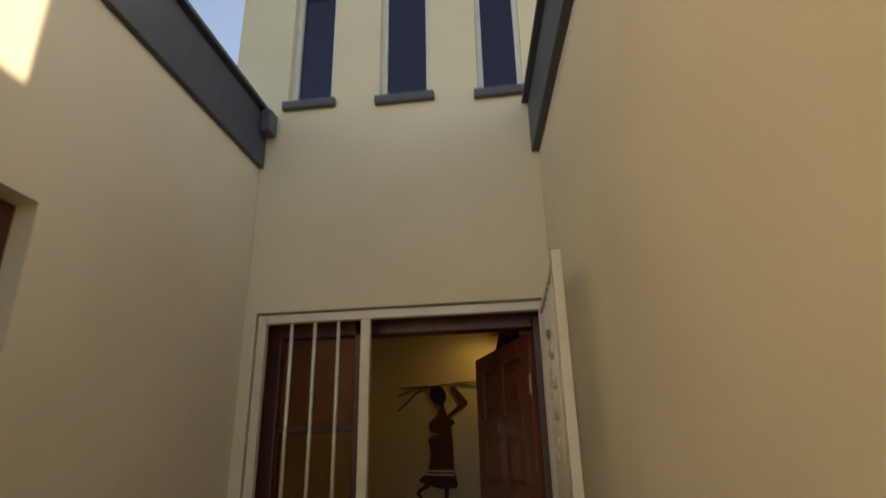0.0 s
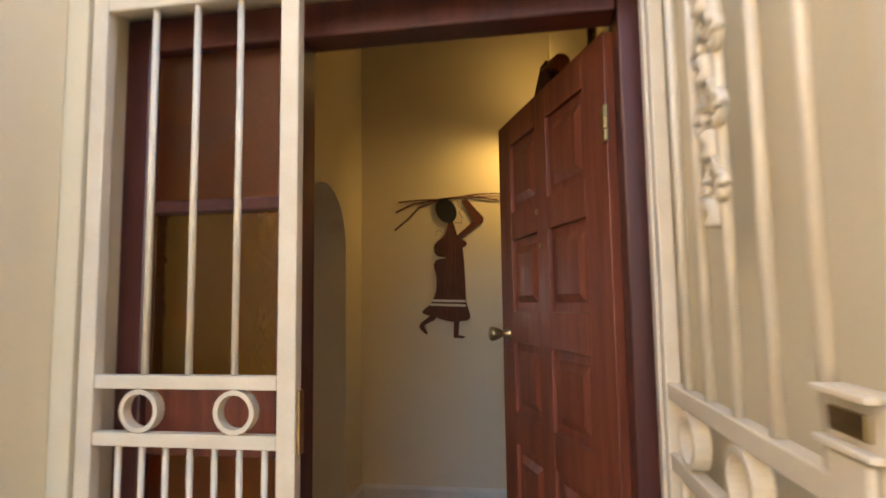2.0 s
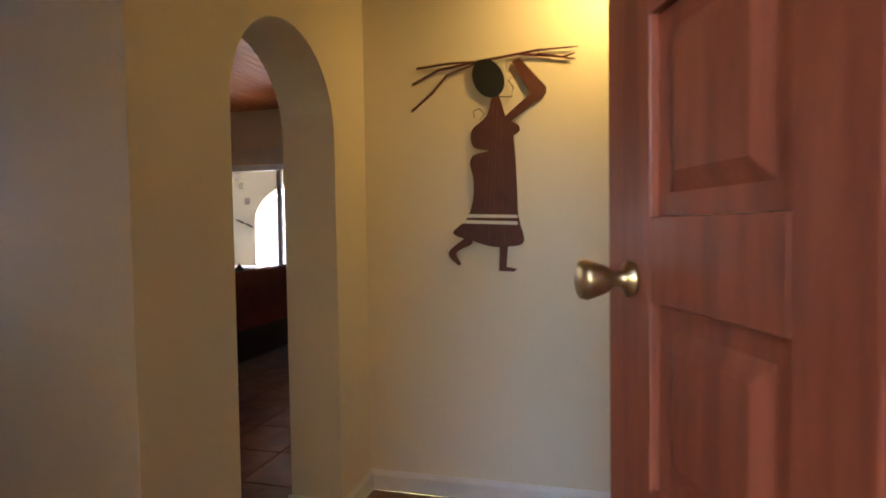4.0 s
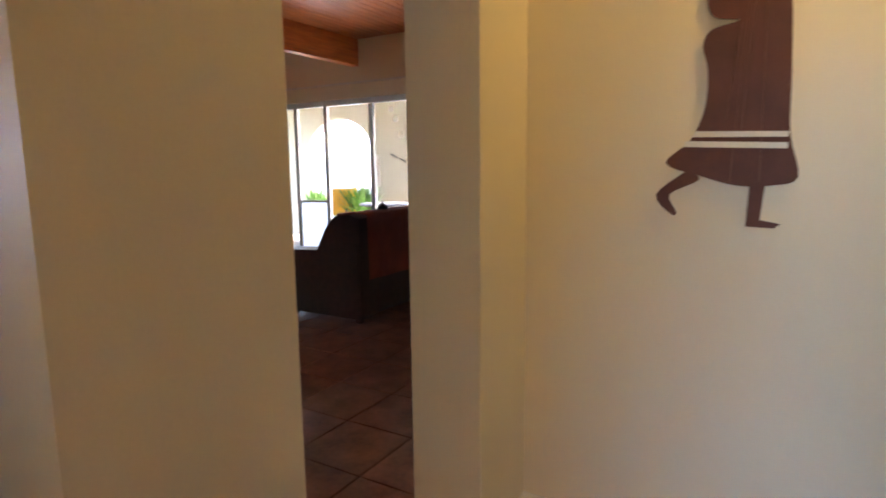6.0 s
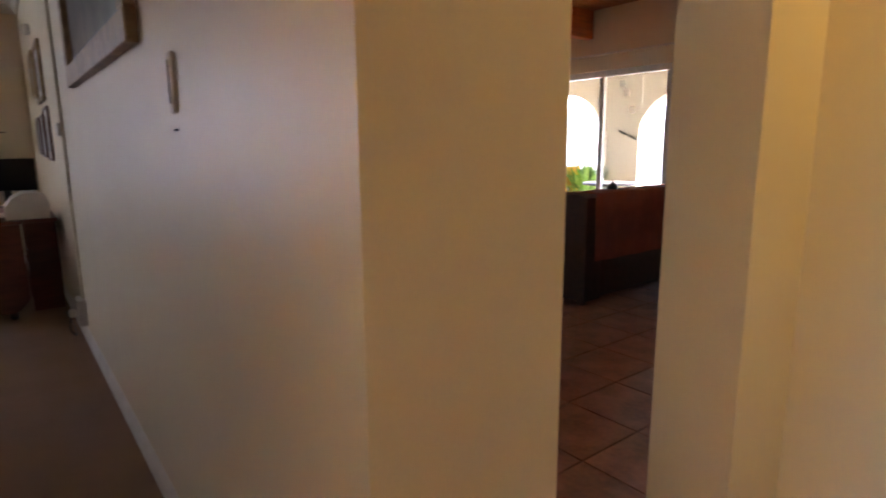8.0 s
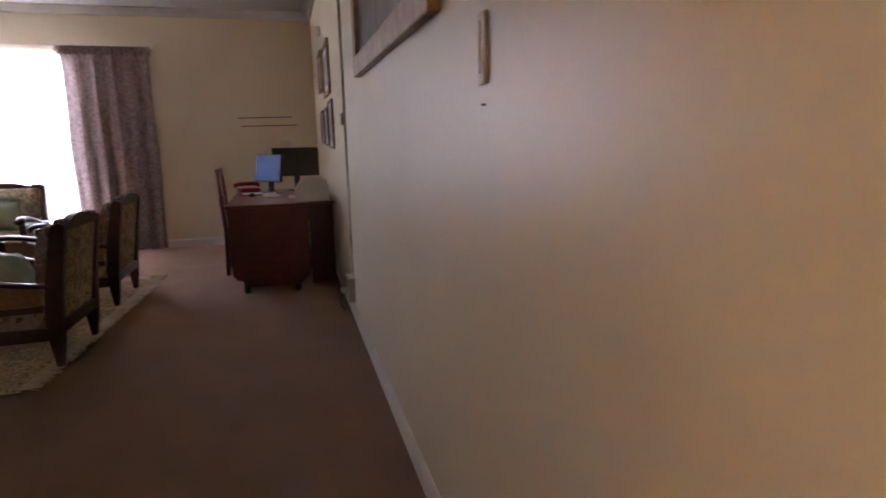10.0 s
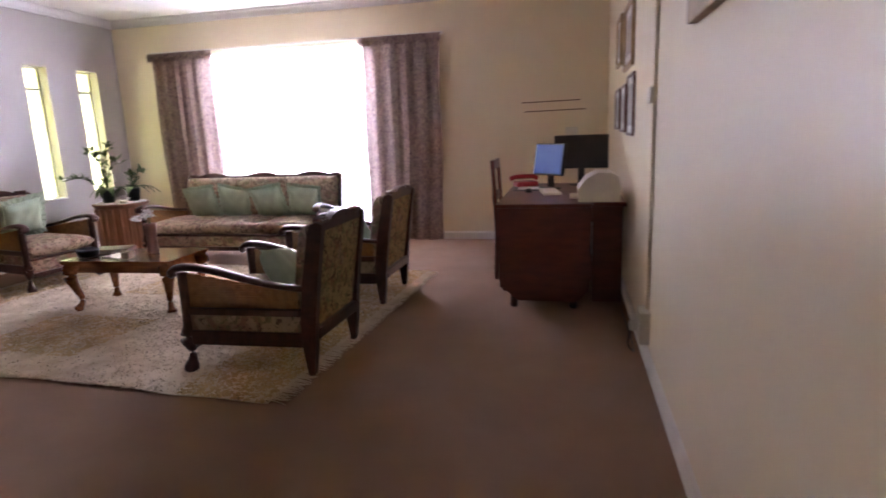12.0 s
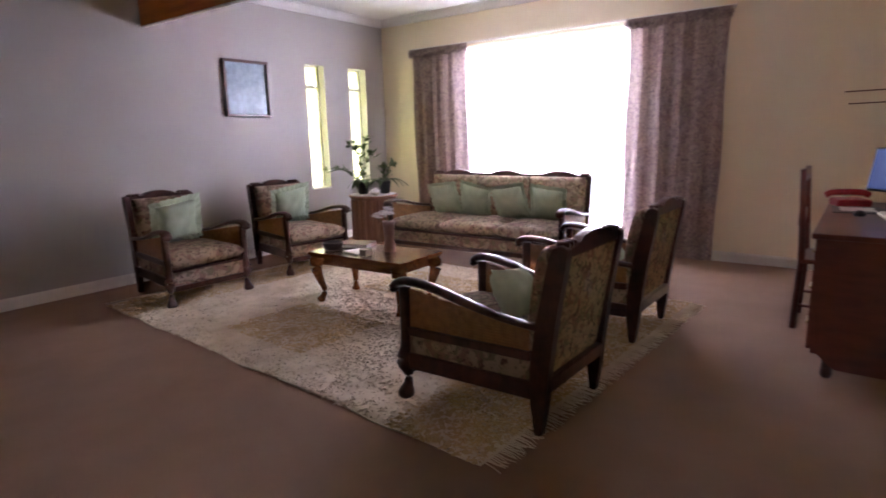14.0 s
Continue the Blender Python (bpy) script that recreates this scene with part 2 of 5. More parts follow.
def block(bm, x0, y0, z0, x1, y1, z1, r=0.0, segments=2, index=0):
    m = Matrix.Translation(((x0 + x1) / 2, (y0 + y1) / 2, (z0 + z1) / 2)) @ Matrix.Diagonal((x1 - x0, y1 - y0, z1 - z0, 1))
    made = bmesh.ops.create_cube(bm, size=1, matrix=m)["verts"]
    faces = list({f for v in made for f in v.link_faces})
    for f in faces:
        f.material_index = index
    if r:
        edges = list({e for v in made for e in v.link_edges})
        done = bmesh.ops.bevel(bm, geom=edges, offset=r, segments=segments, affect="EDGES", profile=0.5)
        for f in done["faces"]:
            f.material_index = index
    return bm


def boxed(x0, y0, z0, x1, y1, z1, r=0.004, segments=2):
    return block(bmesh.new(), x0, y0, z0, x1, y1, z1, r, segments)


def tube(bm, points, radii, sides=8, flat=1.0, index=0):
    """A limb swept along points; radii one number or one a point; flat squeezes it upward."""
    pts = [Vector(p) for p in points]
    radii = [radii] * len(pts) if isinstance(radii, (int, float)) else radii
    rings = []
    for i, p in enumerate(pts):
        d = (pts[min(i + 1, len(pts) - 1)] - pts[max(i - 1, 0)]).normalized()
        a = d.cross(Vector((0, 0, 1)))
        if a.length < 0.05:
            a = d.cross(Vector((0, 1, 0)))
        a.normalize()
        b = a.cross(d)
        rings.append([bm.verts.new(p + radii[i] * (math.cos(k * math.tau / sides) * a + flat * math.sin(k * math.tau / sides) * b)) for k in range(sides)])
    for r0, r1 in zip(rings, rings[1:]):
        for k in range(sides):
            bm.faces.new((r0[k], r0[(k + 1) % sides], r1[(k + 1) % sides], r1[k])).material_index = index
    bm.faces.new(rings[0][::-1]).material_index = index
    bm.faces.new(rings[-1]).material_index = index
    return bm


def curve_points(points, steps=6):
    """Smooth points through a few given ones."""
    p = [Vector(q) for q in points]
    p = [2 * p[0] - p[1]] + p + [2 * p[-1] - p[-2]]
    out = []
    for i in range(1, len(p) - 2):
        for s in range(steps):
            t = s / steps
            out.append(0.5 * (2 * p[i] + (p[i + 1] - p[i - 1]) * t + (2 * p[i - 1] - 5 * p[i] + 4 * p[i + 1] - p[i + 2]) * t * t + (3 * p[i] - p[i - 1] - 3 * p[i + 1] + p[i + 2]) * t ** 3))
    return out + [p[-2]]


def lathe(bm, profile, sides=20, x=0, y=0, z=0):
    rings = [[bm.verts.new((x + r * math.cos(k * math.tau / sides), y + r * math.sin(k * math.tau / sides), z + h)) for k in range(sides)] for r, h in profile]
    for a, b in zip(rings, rings[1:]):
        for k in range(sides):
            bm.faces.new((a[k], a[(k + 1) % sides], b[(k + 1) % sides], b[k]))
    bm.faces.new(rings[0][::-1])
    bm.faces.new(rings[-1])
    return bm


def plate(bm, outline, depth, m, index=0):
    """A flat sheet cut to an outline in its own x, y and given thickness along its z, placed by m."""
    a = [bm.verts.new(m @ Vector((x, y, 0))) for x, y in outline]
    b = [bm.verts.new(m @ Vector((x, y, depth))) for x, y in outline]
    bm.faces.new(a[::-1]).material_index = index
    bm.faces.new(b).material_index = index
    for k in range(len(a)):
        bm.faces.new((a[k], a[(k + 1) % len(a)], b[(k + 1) % len(a)], b[k])).material_index = index
    return bm


def pillow(bm, w, h, t, m, n=9, sag=0.06):
    """A stuffed cushion w by h, t thick, with drawn-in edges."""
    def at(i, j, side):
        u, v = 2 * i / n - 1, 2 * j / n - 1
        full = max(0.0, (1 - u ** 4) * (1 - v ** 4)) ** 0.55
        pinch = 1 - sag * (u * u * (1 - v * v) + v * v * (1 - u * u)) * 0 - sag * ((1 - v * v) * u * u if abs(u) > 0.6 else 0)
        ruffle = 0.012 * math.sin(9 * u + 5 * v) * full
        return m @ Vector((u * w / 2 * pinch, v * h / 2 * (1 - sag * (1 - u * u) * v * v), side * (t / 2 * full + ruffle * 0.5)))
    grids = []
    for side in (1, -1):
        grids.append([[bm.verts.new(at(i, j, side)) for j in range(n + 1)] for i in range(n + 1)])
    for g in grids:
        for i in range(n):
            for j in range(n):
                bm.faces.new((g[i][j], g[i + 1][j], g[i + 1][j + 1], g[i][j + 1]))
    bmesh.ops.remove_doubles(bm, verts=bm.verts[:], dist=0.0008)
    return bm


def wall(name, axis, near, far, u0, u1, z0, z1, mat, holes=(), arches=()):
    """A wall of real thickness from near to far along axis, with openings right through it: holes (u0, u1, z0, z1), arches (u0, u1, spring, apex) from the floor."""
    cut = list(holes) + [(a, b, z0, top) for a, b, spring, top in arches]
    us = sorted({u0, u1, *[v for h in cut for v in h[:2]]})
    zs = sorted({z0, z1, *[v for h in cut for v in h[2:4]]})
    bm = bmesh.new()

    def place(u, d, z):
        return (d, u, z) if axis == "x" else (u, d, z)

    def solid(i, k):
        if not (0 <= i < len(us) - 1 and 0 <= k < len(zs) - 1):
            return False
        u, z = (us[i] + us[i + 1]) / 2, (zs[k] + zs[k + 1]) / 2
        return not any(h[0] < u < h[1] and h[2] < z < h[3] for h in cut)

    def face(*points):
        bm.faces.new([bm.verts.new(place(*p)) for p in points])

    for i in range(len(us) - 1):
        for k in range(len(zs) - 1):
            if solid(i, k):
                a, b, c, d = us[i], us[i + 1], zs[k], zs[k + 1]
                for y in (near, far):
                    face((a, y, c), (b, y, c), (b, y, d), (a, y, d))
                if not solid(i - 1, k):
                    face((a, near, c), (a, far, c), (a, far, d), (a, near, d))
                if not solid(i + 1, k):
                    face((b, near, c), (b, far, c), (b, far, d), (b, near, d))
                if not solid(i, k - 1):
                    face((a, near, c), (b, near, c), (b, far, c), (a, far, c))
                if not solid(i, k + 1):
                    face((a, near, d), (b, near, d), (b, far, d), (a, far, d))
    for a, b, spring, top in arches:
        n, mid, half, rise = 24, (a + b) / 2, (b - a) / 2, top - spring - 0.004
        line = [(mid - half * math.cos(math.pi * k / n), spring + rise * math.sin(math.pi * k / n)) for k in range(n + 1)]
        for (ua, za), (ub, zb) in zip(line, line[1:]):
            for y in (near, far):
                face((ua, y, za), (ub, y, zb), (ub, y, top), (ua, y, top))
            face((ua, near, za), (ub, near, zb), (ub, far, zb), (ua, far, za))
    bmesh.ops.remove_doubles(bm, verts=bm.verts[:], dist=0.0005)
    return tagged(part(name, bm, mat), kind="structure")


def slab(name, x0, y0, z0, x1, y1, z1, mat, r=0.0):
    return tagged(part(name, boxed(x0, y0, z0, x1, y1, z1, r), mat), kind="structure")


# ---- structure ----
tagged(part("ground", boxed(-300, -300, -0.5, 300, 300, -0.17, 0), GRASS), kind="structure")
slab("pavement", -1.16, -6, -0.169, 0.9, -0.1, -0.02, CONCRETE, 0.01)
slab("floor_hall", -1.28, -0.1, -0.1, 1.5, 2.7, -0.008, GROUT)
slab("floor_living_room", -8.75, -5.1, -0.12, -1.28, 1.175, 0.0, CARPET)
slab("floor_lounge", -9.2, 1.405, -0.12, -1.28, 7.4, -0.008, GROUT)
slab("floor_patio", -13, 7.4, -0.12, -0.5, 9.9, -0.03, material("pale_patio_floor", (0.33, 0.29, 0.24), (0.26, 0.23, 0.19), 0.8, scale=3, fine=120, bump=0.2))

# porch walls and the tower over the entrance
wall("wall_entrance", "y", -0.12, 0.16, -1.37, 0.42, -0.15, 5.0, PLASTER_OUT,
     holes=[(-1.113, 0.266, -0.15, 2.178), (-1.045, -0.79, 3.35, 4.2), (-0.53, -0.25, 3.33, 4.2), (0.0, 0.24, 3.31, 4.2)])
wall("wall_porch_left", "x", -1.40, -1.17, -6.0, -0.123, -0.15, 2.96, PLASTER_OUT, holes=[(-2.6, -1.37, 0.9, 2.204)])
corner = (0.285, -0.085, 0)
SPLAY = Matrix.Translation(corner) @ pose(0, 0, 0, 0, 0, 5.6) @ Matrix.Translation((-0.285, 0.085, 0))
wall("wall_porch_right", "x", 0.285, 0.525, -6.0, -0.123, -0.15, 2.92, PLASTER_OUT).matrix_basis = SPLAY
# unseen wall, added to shape the sun patch on the left porch wall
wall("wall_sun_block", "x", 0.9, 1.1, 0.1, 4.0, 2.9, 4.65, PLASTER_OUT)
slab("roof_left_wing", -9.1, -6.0, 3.0, -1.40, -0.085, 3.22, FASCIA)
slab("roof_right_wing", 0.56, -6.0, 2.75, 4.0, 4.0, 2.9, FASCIA)
wall("wall_tower_left", "x", -1.37, -1.285, 0.165, 2.7, 3.05, 5.0, PAINT)
wall("wall_tower_right", "x", 0.42, 0.6, 0.165, 2.94, 2.95, 5.0, PAINT)
slab("ceiling_hall", -1.5, -0.1, 5.002, 0.7, 3.0, 5.1, CEILING)

# hall
wall("wall_hall_left", "x", -1.54, -1.285, 1.175, 2.7, 0.0, 3.05, PAINT, arches=[(1.593, 2.345, 1.755, 2.13)])
wall("wall_hall_end", "y", 2.70, 2.94, -1.54, 0.419, 0.0, 5.0, PAINT)
wall("wall_hall_recess", "x", 0.12, 0.36, 2.38, 2.698, 0.0, 5.0, PAINT)
wall("wall_hall_side", "y", 2.38, 2.62, 0.362, 1.5, 0.0, 3.0, PAINT)
wall("wall_hall_right", "x", 1.5, 1.7, 0.0, 2.62, 0.0, 3.0, PAINT)
wall("wall_hall_front", "y", 0.0, 0.16, 0.422, 1.5, 0.0, 3.0, PAINT)
slab("ceiling_hall_side", 0.425, 0.165, 2.9, 1.7, 2.6, 2.948, CEILING)
wall("wall_over_opening", "x", -1.40, -1.28, 0.165, 1.173, 2.45, 3.05, PAINT)

# living room
wall("wall_long", "y", 1.175, 1.405, -8.75, -1.54, 0.0, 3.05, PAINT)
wall("wall_window", "x", -8.99, -8.75, -5.34, 1.405, 0.0, 3.05, PAINT, holes=[(-3.75, -1.55, 0.08, 2.33)])
wall("wall_narrow_windows", "y", -5.34, -5.10, -8.748, -1.402, 0.0, 3.05, DIMMED_PAINT, holes=[(-7.66, -7.36, 0.69, 2.2), (-8.39, -8.08, 0.69, 2.2)])
wall("wall_living_east", "x", -1.52, -1.402, -5.098, 0.10, 0.0, 3.05, PAINT)
wall("wall_living_front", "y", 0.102, 0.16, -1.52, -1.372, 0.0, 3.05, PAINT)
slab("ceiling_living_room", -8.748, -5.098, 2.86, -1.40, 1.173, 2.96, CEILING)

# lounge with its planked ceiling
wall("wall_lounge_west", "x", -9.2, -9.0, 1.407, 7.6, 0.0, 3.3, PAINT)
wall("wall_lounge_east", "x", -1.50, -1.28, 2.942, 7.4, 0.0, 3.3, PAINT)
wall("wall_lounge_glass", "y", 7.4, 7.6, -9.0, -1.28, 0.0, 3.3, PAINT, holes=[(-8.6, -3.2, 0.0, 2.30)])
bm = block(bmesh.new(), -9.0, 1.41, 3.12, -1.5, 7.4, 3.2)
x = -9.0
while x < -1.55:
    block(bm, x + 0.004, 1.41, 3.09, x + 0.106, 7.395, 3.118)
    x += 0.11
tagged(part("ceiling_lounge", bm, PLANK_WOOD), kind="structure")
for x in (-7.6, -5.85, -2.2):
    tagged(part("ceiling_beam", boxed(x, 1.45, 2.72, x + 0.12, 7.38, 3.085, 0.008), PLANK_WOOD, label="varnished timber beam under a planked ceiling"), category="beam", group="lounge ceiling beams")

# patio arcade and what lies beyond
wall("wall_arcade", "y", 9.5, 9.75, -13, -0.5, -0.03, 2.9, material("pale_arcade_plaster", (0.42, 0.37, 0.30), (0.38, 0.33, 0.27), 0.85, scale=1.5, fine=160, bump=0.15),
     holes=[(-6.77, -6.66, 2.30, 2.42), (-6.67, -6.56, 2.13, 2.25), (-6.55, -6.44, 1.84, 1.96), (-7.09, -6.99, 0.95, 1.55)],
     arches=[(-11.2, -9.5, 1.5, 2.25), (-8.82, -7.14, 1.5, 2.25), (-6.34, -4.6, 1.5, 2.2), (-3.9, -2.2, 1.5, 2.2)])
slab("roof_patio", -13, 7.61, 2.62, -0.5, 9.495, 2.72, CEILING)
wall("wall_garden", "y", 14.0, 14.3, -22, 6, -0.17, 2.28, material("white_garden_wall", (0.82, 0.81, 0.79), rough=0.9, scale=2, bump=0.3))
slab("pavement_garden", -20, 9.76, -0.169, 5, 14.0, -0.06, material("pale_paving", (0.52, 0.49, 0.45), rough=0.9, scale=2, bump=0.3))


def skirting(points, mat=WHITE_TRIM, h=0.1, d=0.016):
    """A moulded skirting board along straight runs (x0, y0, x1, y1), standing off to the left of the run."""
    for x0, y0, x1, y1 in points:
        run = Vector((x1 - x0, y1 - y0, 0))
        side = Vector((-run.y, run.x, 0)).normalized()
        bm = bmesh.new()
        prof = [(0.001, 0), (d, 0), (d, h * 0.78), (d * 0.55, h * 0.92), (d * 0.3, h), (0.001, h)]
        ends = [[bm.verts.new(Vector((x, y, 0.001)) + side * a + Vector((0, 0, b))) for a, b in prof] for x, y in ((x0, y0), (x1, y1))]
        for k in range(len(prof)):
            bm.faces.new((ends[0][k], ends[0][(k + 1) % len(prof)], ends[1][(k + 1) % len(prof)], ends[1][k]))
        bm.faces.new(ends[0])
        bm.faces.new(ends[1][::-1])
        tagged(part("baseboard", bm, mat), kind="structure")


skirting([(-1.285, 1.175, -8.73, 1.175), (-8.75, 1.148, -8.75, -5.08), (-8.73, -5.1, -1.53, -5.1), (-1.52, -5.08, -1.52, 0.09),
          (0.12, 2.7, -1.285, 2.7), (-1.285, 2.683, -1.285, 2.345), (-1.285, 1.593, -1.285, 1.175), (-1.269, 2.345, -1.556, 2.345), (-1.556, 1.593, -1.269, 1.593),
          (1.5, 2.38, 0.12, 2.38), (0.12, 2.38, 0.12, 2.684)])


def cornice(x0, y0, x1, y1, z=2.86):
    run = Vector((x1 - x0, y1 - y0, 0))
    side = Vector((-run.y, run.x, 0)).normalized()
    bm = bmesh.new()
    prof = [(0.001, -0.001), (0.085, -0.001), (0.08, -0.015), (0.05, -0.03), (0.03, -0.055), (0.02, -0.085), (0.001, -0.09)]
    ends = [[bm.verts.new(Vector((x, y, z)) + side * a + Vector((0, 0, b))) for a, b in prof] for x, y in ((x0, y0), (x1, y1))]
    for k in range(len(prof)):
        bm.faces.new((ends[0][k], ends[0][(k + 1) % len(prof)], ends[1][(k + 1) % len(prof)], ends[1][k]))
    tagged(part("trim", bm, CEILING), kind="structure")


cornice(-1.53, 1.175, -8.75, 1.175)
cornice(-8.75, 1.173, -8.75, -5.1)
cornice(-8.75, -5.1, -1.53, -5.1)

# fascia boards along both porch roofs
f = thing("roof_fascia", "blue-grey painted fascia board with a short gutter end", "fascia", x=-1.145, y=-0.125, z=2.96)
part("board", boxed(-0.04, -5.9, 0.0, 0.0, 0.0, 0.30, 0.006), FASCIA, f)
part("drip_edge", boxed(-0.06, -5.9, 0.302, 0.03, 0.0, 0.325, 0.004), FASCIA, f)
part("gutter_end", boxed(0.001, -0.10, 0.17, 0.06, -0.01, 0.30, 0.008), SLATE, f)
f = thing("roof_fascia", "blue-grey painted fascia board above a cream wall", "fascia", x=0.25, y=-0.125, z=2.92, turn=5.6)
part("board", boxed(0.0, -5.9, 0.0, 0.04, 0.0, 0.28, 0.006), FASCIA, f)
part("drip_edge", boxed(-0.03, -5.9, 0.282, 0.08, 0.0, 0.30, 0.004), FASCIA, f)

# three slit windows high in the tower
for n, (x0, x1, zb) in enumerate(((-1.045, -0.79, 3.35), (-0.53, -0.25, 3.33), (0.0, 0.24, 3.31))):
    win = tagged(thing("window_%d" % (n + 1), "narrow tower window with white frame and dark glass", "window", "slit windows in the tower", x=(x0 + x1) / 2, y=-0.04, z=zb), kind="structure")
    w = (x1 - x0) / 2
    bm = bmesh.new()
    for a in ((-w, -0.03, 0, -w + 0.03, 0.03, 0.85), (w - 0.03, -0.03, 0, w, 0.03, 0.85), (-w + 0.03, -0.03, 0.82, w - 0.03, 0.03, 0.85), (-w + 0.03, -0.03, 0, w - 0.03, 0.03, 0.03)):
        block(bm, *a, 0.003)
    part("window_frame", bm, WHITE_TRIM, win)
    part("pane", boxed(-w + 0.03, 0.0, 0.03, w - 0.03, 0.006, 0.82, 0), DARK_GLASS, win)
    part("window_sill", boxed(-w - 0.02, -0.115, -0.05, w + 0.02, 0.02, -0.002, 0.006), SLATE, win, "projecting slate sill")

# side window in the porch wall
win = tagged(thing("window_4", "dark timber window let into the porch wall", "window", x=-1.28, y=-1.98, z=0.9), kind="structure")
bm = bmesh.new()
for a in ((-0.04, -0.617, 0, 0.04, -0.56, 1.3), (-0.04, 0.56, 0, 0.04, 0.617, 1.3), (-0.04, -0.56, 1.24, 0.04, 0.56, 1.3), (-0.04, -0.56, 0, 0.04, 0.56, 0.06), (-0.03, -0.025, 0.06, 0.03, 0.025, 1.24)):
    block(bm, *a, 0.004)
part("window_frame", bm, FRAME_WOOD, win)
part("pane", boxed(-0.004, -0.56, 0.06, 0.004, 0.56, 1.24, 0), DARK_GLASS, win)

# ---- entrance: timber frame, sidelight, door ----
fr = tagged(thing("door_frame", "dark brown timber door frame with a glazed sidelight", "door frame", x=0, y=0, z=0), kind="structure")
Y0, Y1 = 0.015, 0.11
part("jamb", boxed(0.192, Y0, -0.02, 0.262, Y1, 2.17, 0.006), FRAME_WOOD, fr)
part("jamb", boxed(-1.11, Y0, -0.02, -1.035, Y1, 2.17, 0.006), FRAME_WOOD, fr)
part("mullion", boxed(-0.665, Y0, -0.02, -0.60, Y1, 2.17, 0.006), FRAME_WOOD, fr)
part("head", boxed(-1.034, Y0, 2.075, 0.191, Y1, 2.17, 0.006), FRAME_WOOD, fr)
part("transom", boxed(-1.034, Y0 + 0.02, 1.63, -0.666, Y1 - 0.02, 1.665, 0.005), FRAME_WOOD, fr)
part("transom", boxed(-1.034, Y0 + 0.02, 1.0, -0.666, Y1 - 0.02, 1.20, 0.005), MAHOGANY, fr)
part("transom", boxed(-1.034, Y0 + 0.02, 0.0, -0.666, Y1 - 0.02, 0.16, 0.005), FRAME_WOOD, fr)
part("pane", boxed(-1.034, 0.055, 1.666, -0.666, 0.061, 2.074, 0), RED_GLASS, fr, "red-brown patterned glass")
part("pane", boxed(-1.034, 0.055, 1.201, -0.666, 0.061, 1.629, 0), AMBER, fr, "amber patterned glass")
part("pane", boxed(-1.034, 0.055, 0.161, -0.666, 0.061, 0.999, 0), RED_GLASS, fr, "red-brown patterned glass")
part("threshold", boxed(-0.599, Y0 - 0.05, -0.019, 0.191, Y1, 0.012, 0.005), FRAME_WOOD, fr)

DOOR_TURN = math.degrees(math.atan2(0.918 - 0.115, -0.128 - 0.192))
door = tagged(thing("door_1", "open red-brown panelled hardwood front door", "door", x=0.188, y=0.118, z=0.01, turn=DOOR_TURN), kind="structure")
W, T, H = 0.862, 0.042, 2.058
bm = bmesh.new()
stiles = ((0, 0.13), (0.388, 0.482), (0.732, W))
rails = ((0, 0.235), (0.49, 0.605), (0.86, 0.975), (1.225, 1.337), (1.598, 1.702), (1.957, H))
for a, b in stiles:
    block(bm, a, -T / 2, 0, b, T / 2, H, 0.003)
for a, b in rails:
    for (s0, s1), (e0, e1) in zip(stiles, stiles[1:]):
        block(bm, s1, -T / 2, a, e0, T / 2, b, 0.002)
part("door_body", bm, MAHOGANY, door)
for (a, b), (c, d) in zip(rails, rails[1:]):
    for (s0, s1), (e0, e1) in zip(stiles, stiles[1:]):
        bm = boxed(s1 + 0.001, -0.008, b + 0.001, e0 - 0.001, 0.008, c - 0.001, 0)
        for y in (-0.008, 0.008):
            s = 1 if y > 0 else -1
            o = [(s1 + 0.03, b + 0.03), (e0 - 0.03, b + 0.03), (e0 - 0.03, c - 0.03), (s1 + 0.03, c - 0.03)]
            i = [(s1 + 0.055, b + 0.055), (e0 - 0.055, b + 0.055), (e0 - 0.055, c - 0.055), (s1 + 0.055, c - 0.055)]
            lo = [bm.verts.new((u, y + s * 0.0005, z)) for u, z in o]
            hi = [bm.verts.new((u, y + s * 0.011, z)) for u, z in i]
            bm.faces.new(hi)
            for k in range(4):
                bm.faces.new((lo[k], lo[(k + 1) % 4], hi[(k + 1) % 4], hi[k]))
        part("panel", bm, MAHOGANY, door)
for side in (1, -1):
    bm = lathe(bmesh.new(), [(0.024, 0), (0.026, 0.006), (0.012, 0.012), (0.011, 0.028), (0.02, 0.04), (0.028, 0.066), (0.026, 0.074), (0.019, 0.077)], 18)
    bmesh.ops.transform(bm, verts=bm.verts[:], matrix=pose(W - 0.078, side * T / 2, 1.252, -90 * side, 0, 0))
    part("door_knob", bm, BRASS, door, "flared tarnished brass knob", True)
for z in (0.25, 1.77):
    bm = boxed(0.001, T / 2 + 0.001, z, 0.022, T / 2 + 0.003, z + 0.09, 0)
    for q in (0.0, 0.031, 0.062):
        tube(bm, [(-0.006, T / 2 + 0.004, z + q), (-0.006, T / 2 + 0.004, z + q + 0.028)], 0.0075, 10)
    part("hinge", bm, BRASS, door)
for u, z in ((0.472, 1.665), (0.442, 1.55)):
    part("stud", tube(bmesh.new(), [(u, T / 2, z), (u, T / 2 + 0.006, z)], 0.009), BRASS, door)
bm = bmesh.new()
base = [bm.verts.new(p) for p in ((0.40, -0.16, 2.0), (0.66, -0.16, 2.0), (0.66, -0.024, 2.0), (0.40, -0.024, 2.0))]
top = [bm.verts.new(p) for p in ((0.48, -0.11, 2.19), (0.53, -0.11, 2.19), (0.53, -0.03, 2.19), (0.48, -0.03, 2.19))]
bm.faces.new(base)
bm.faces.new(top)
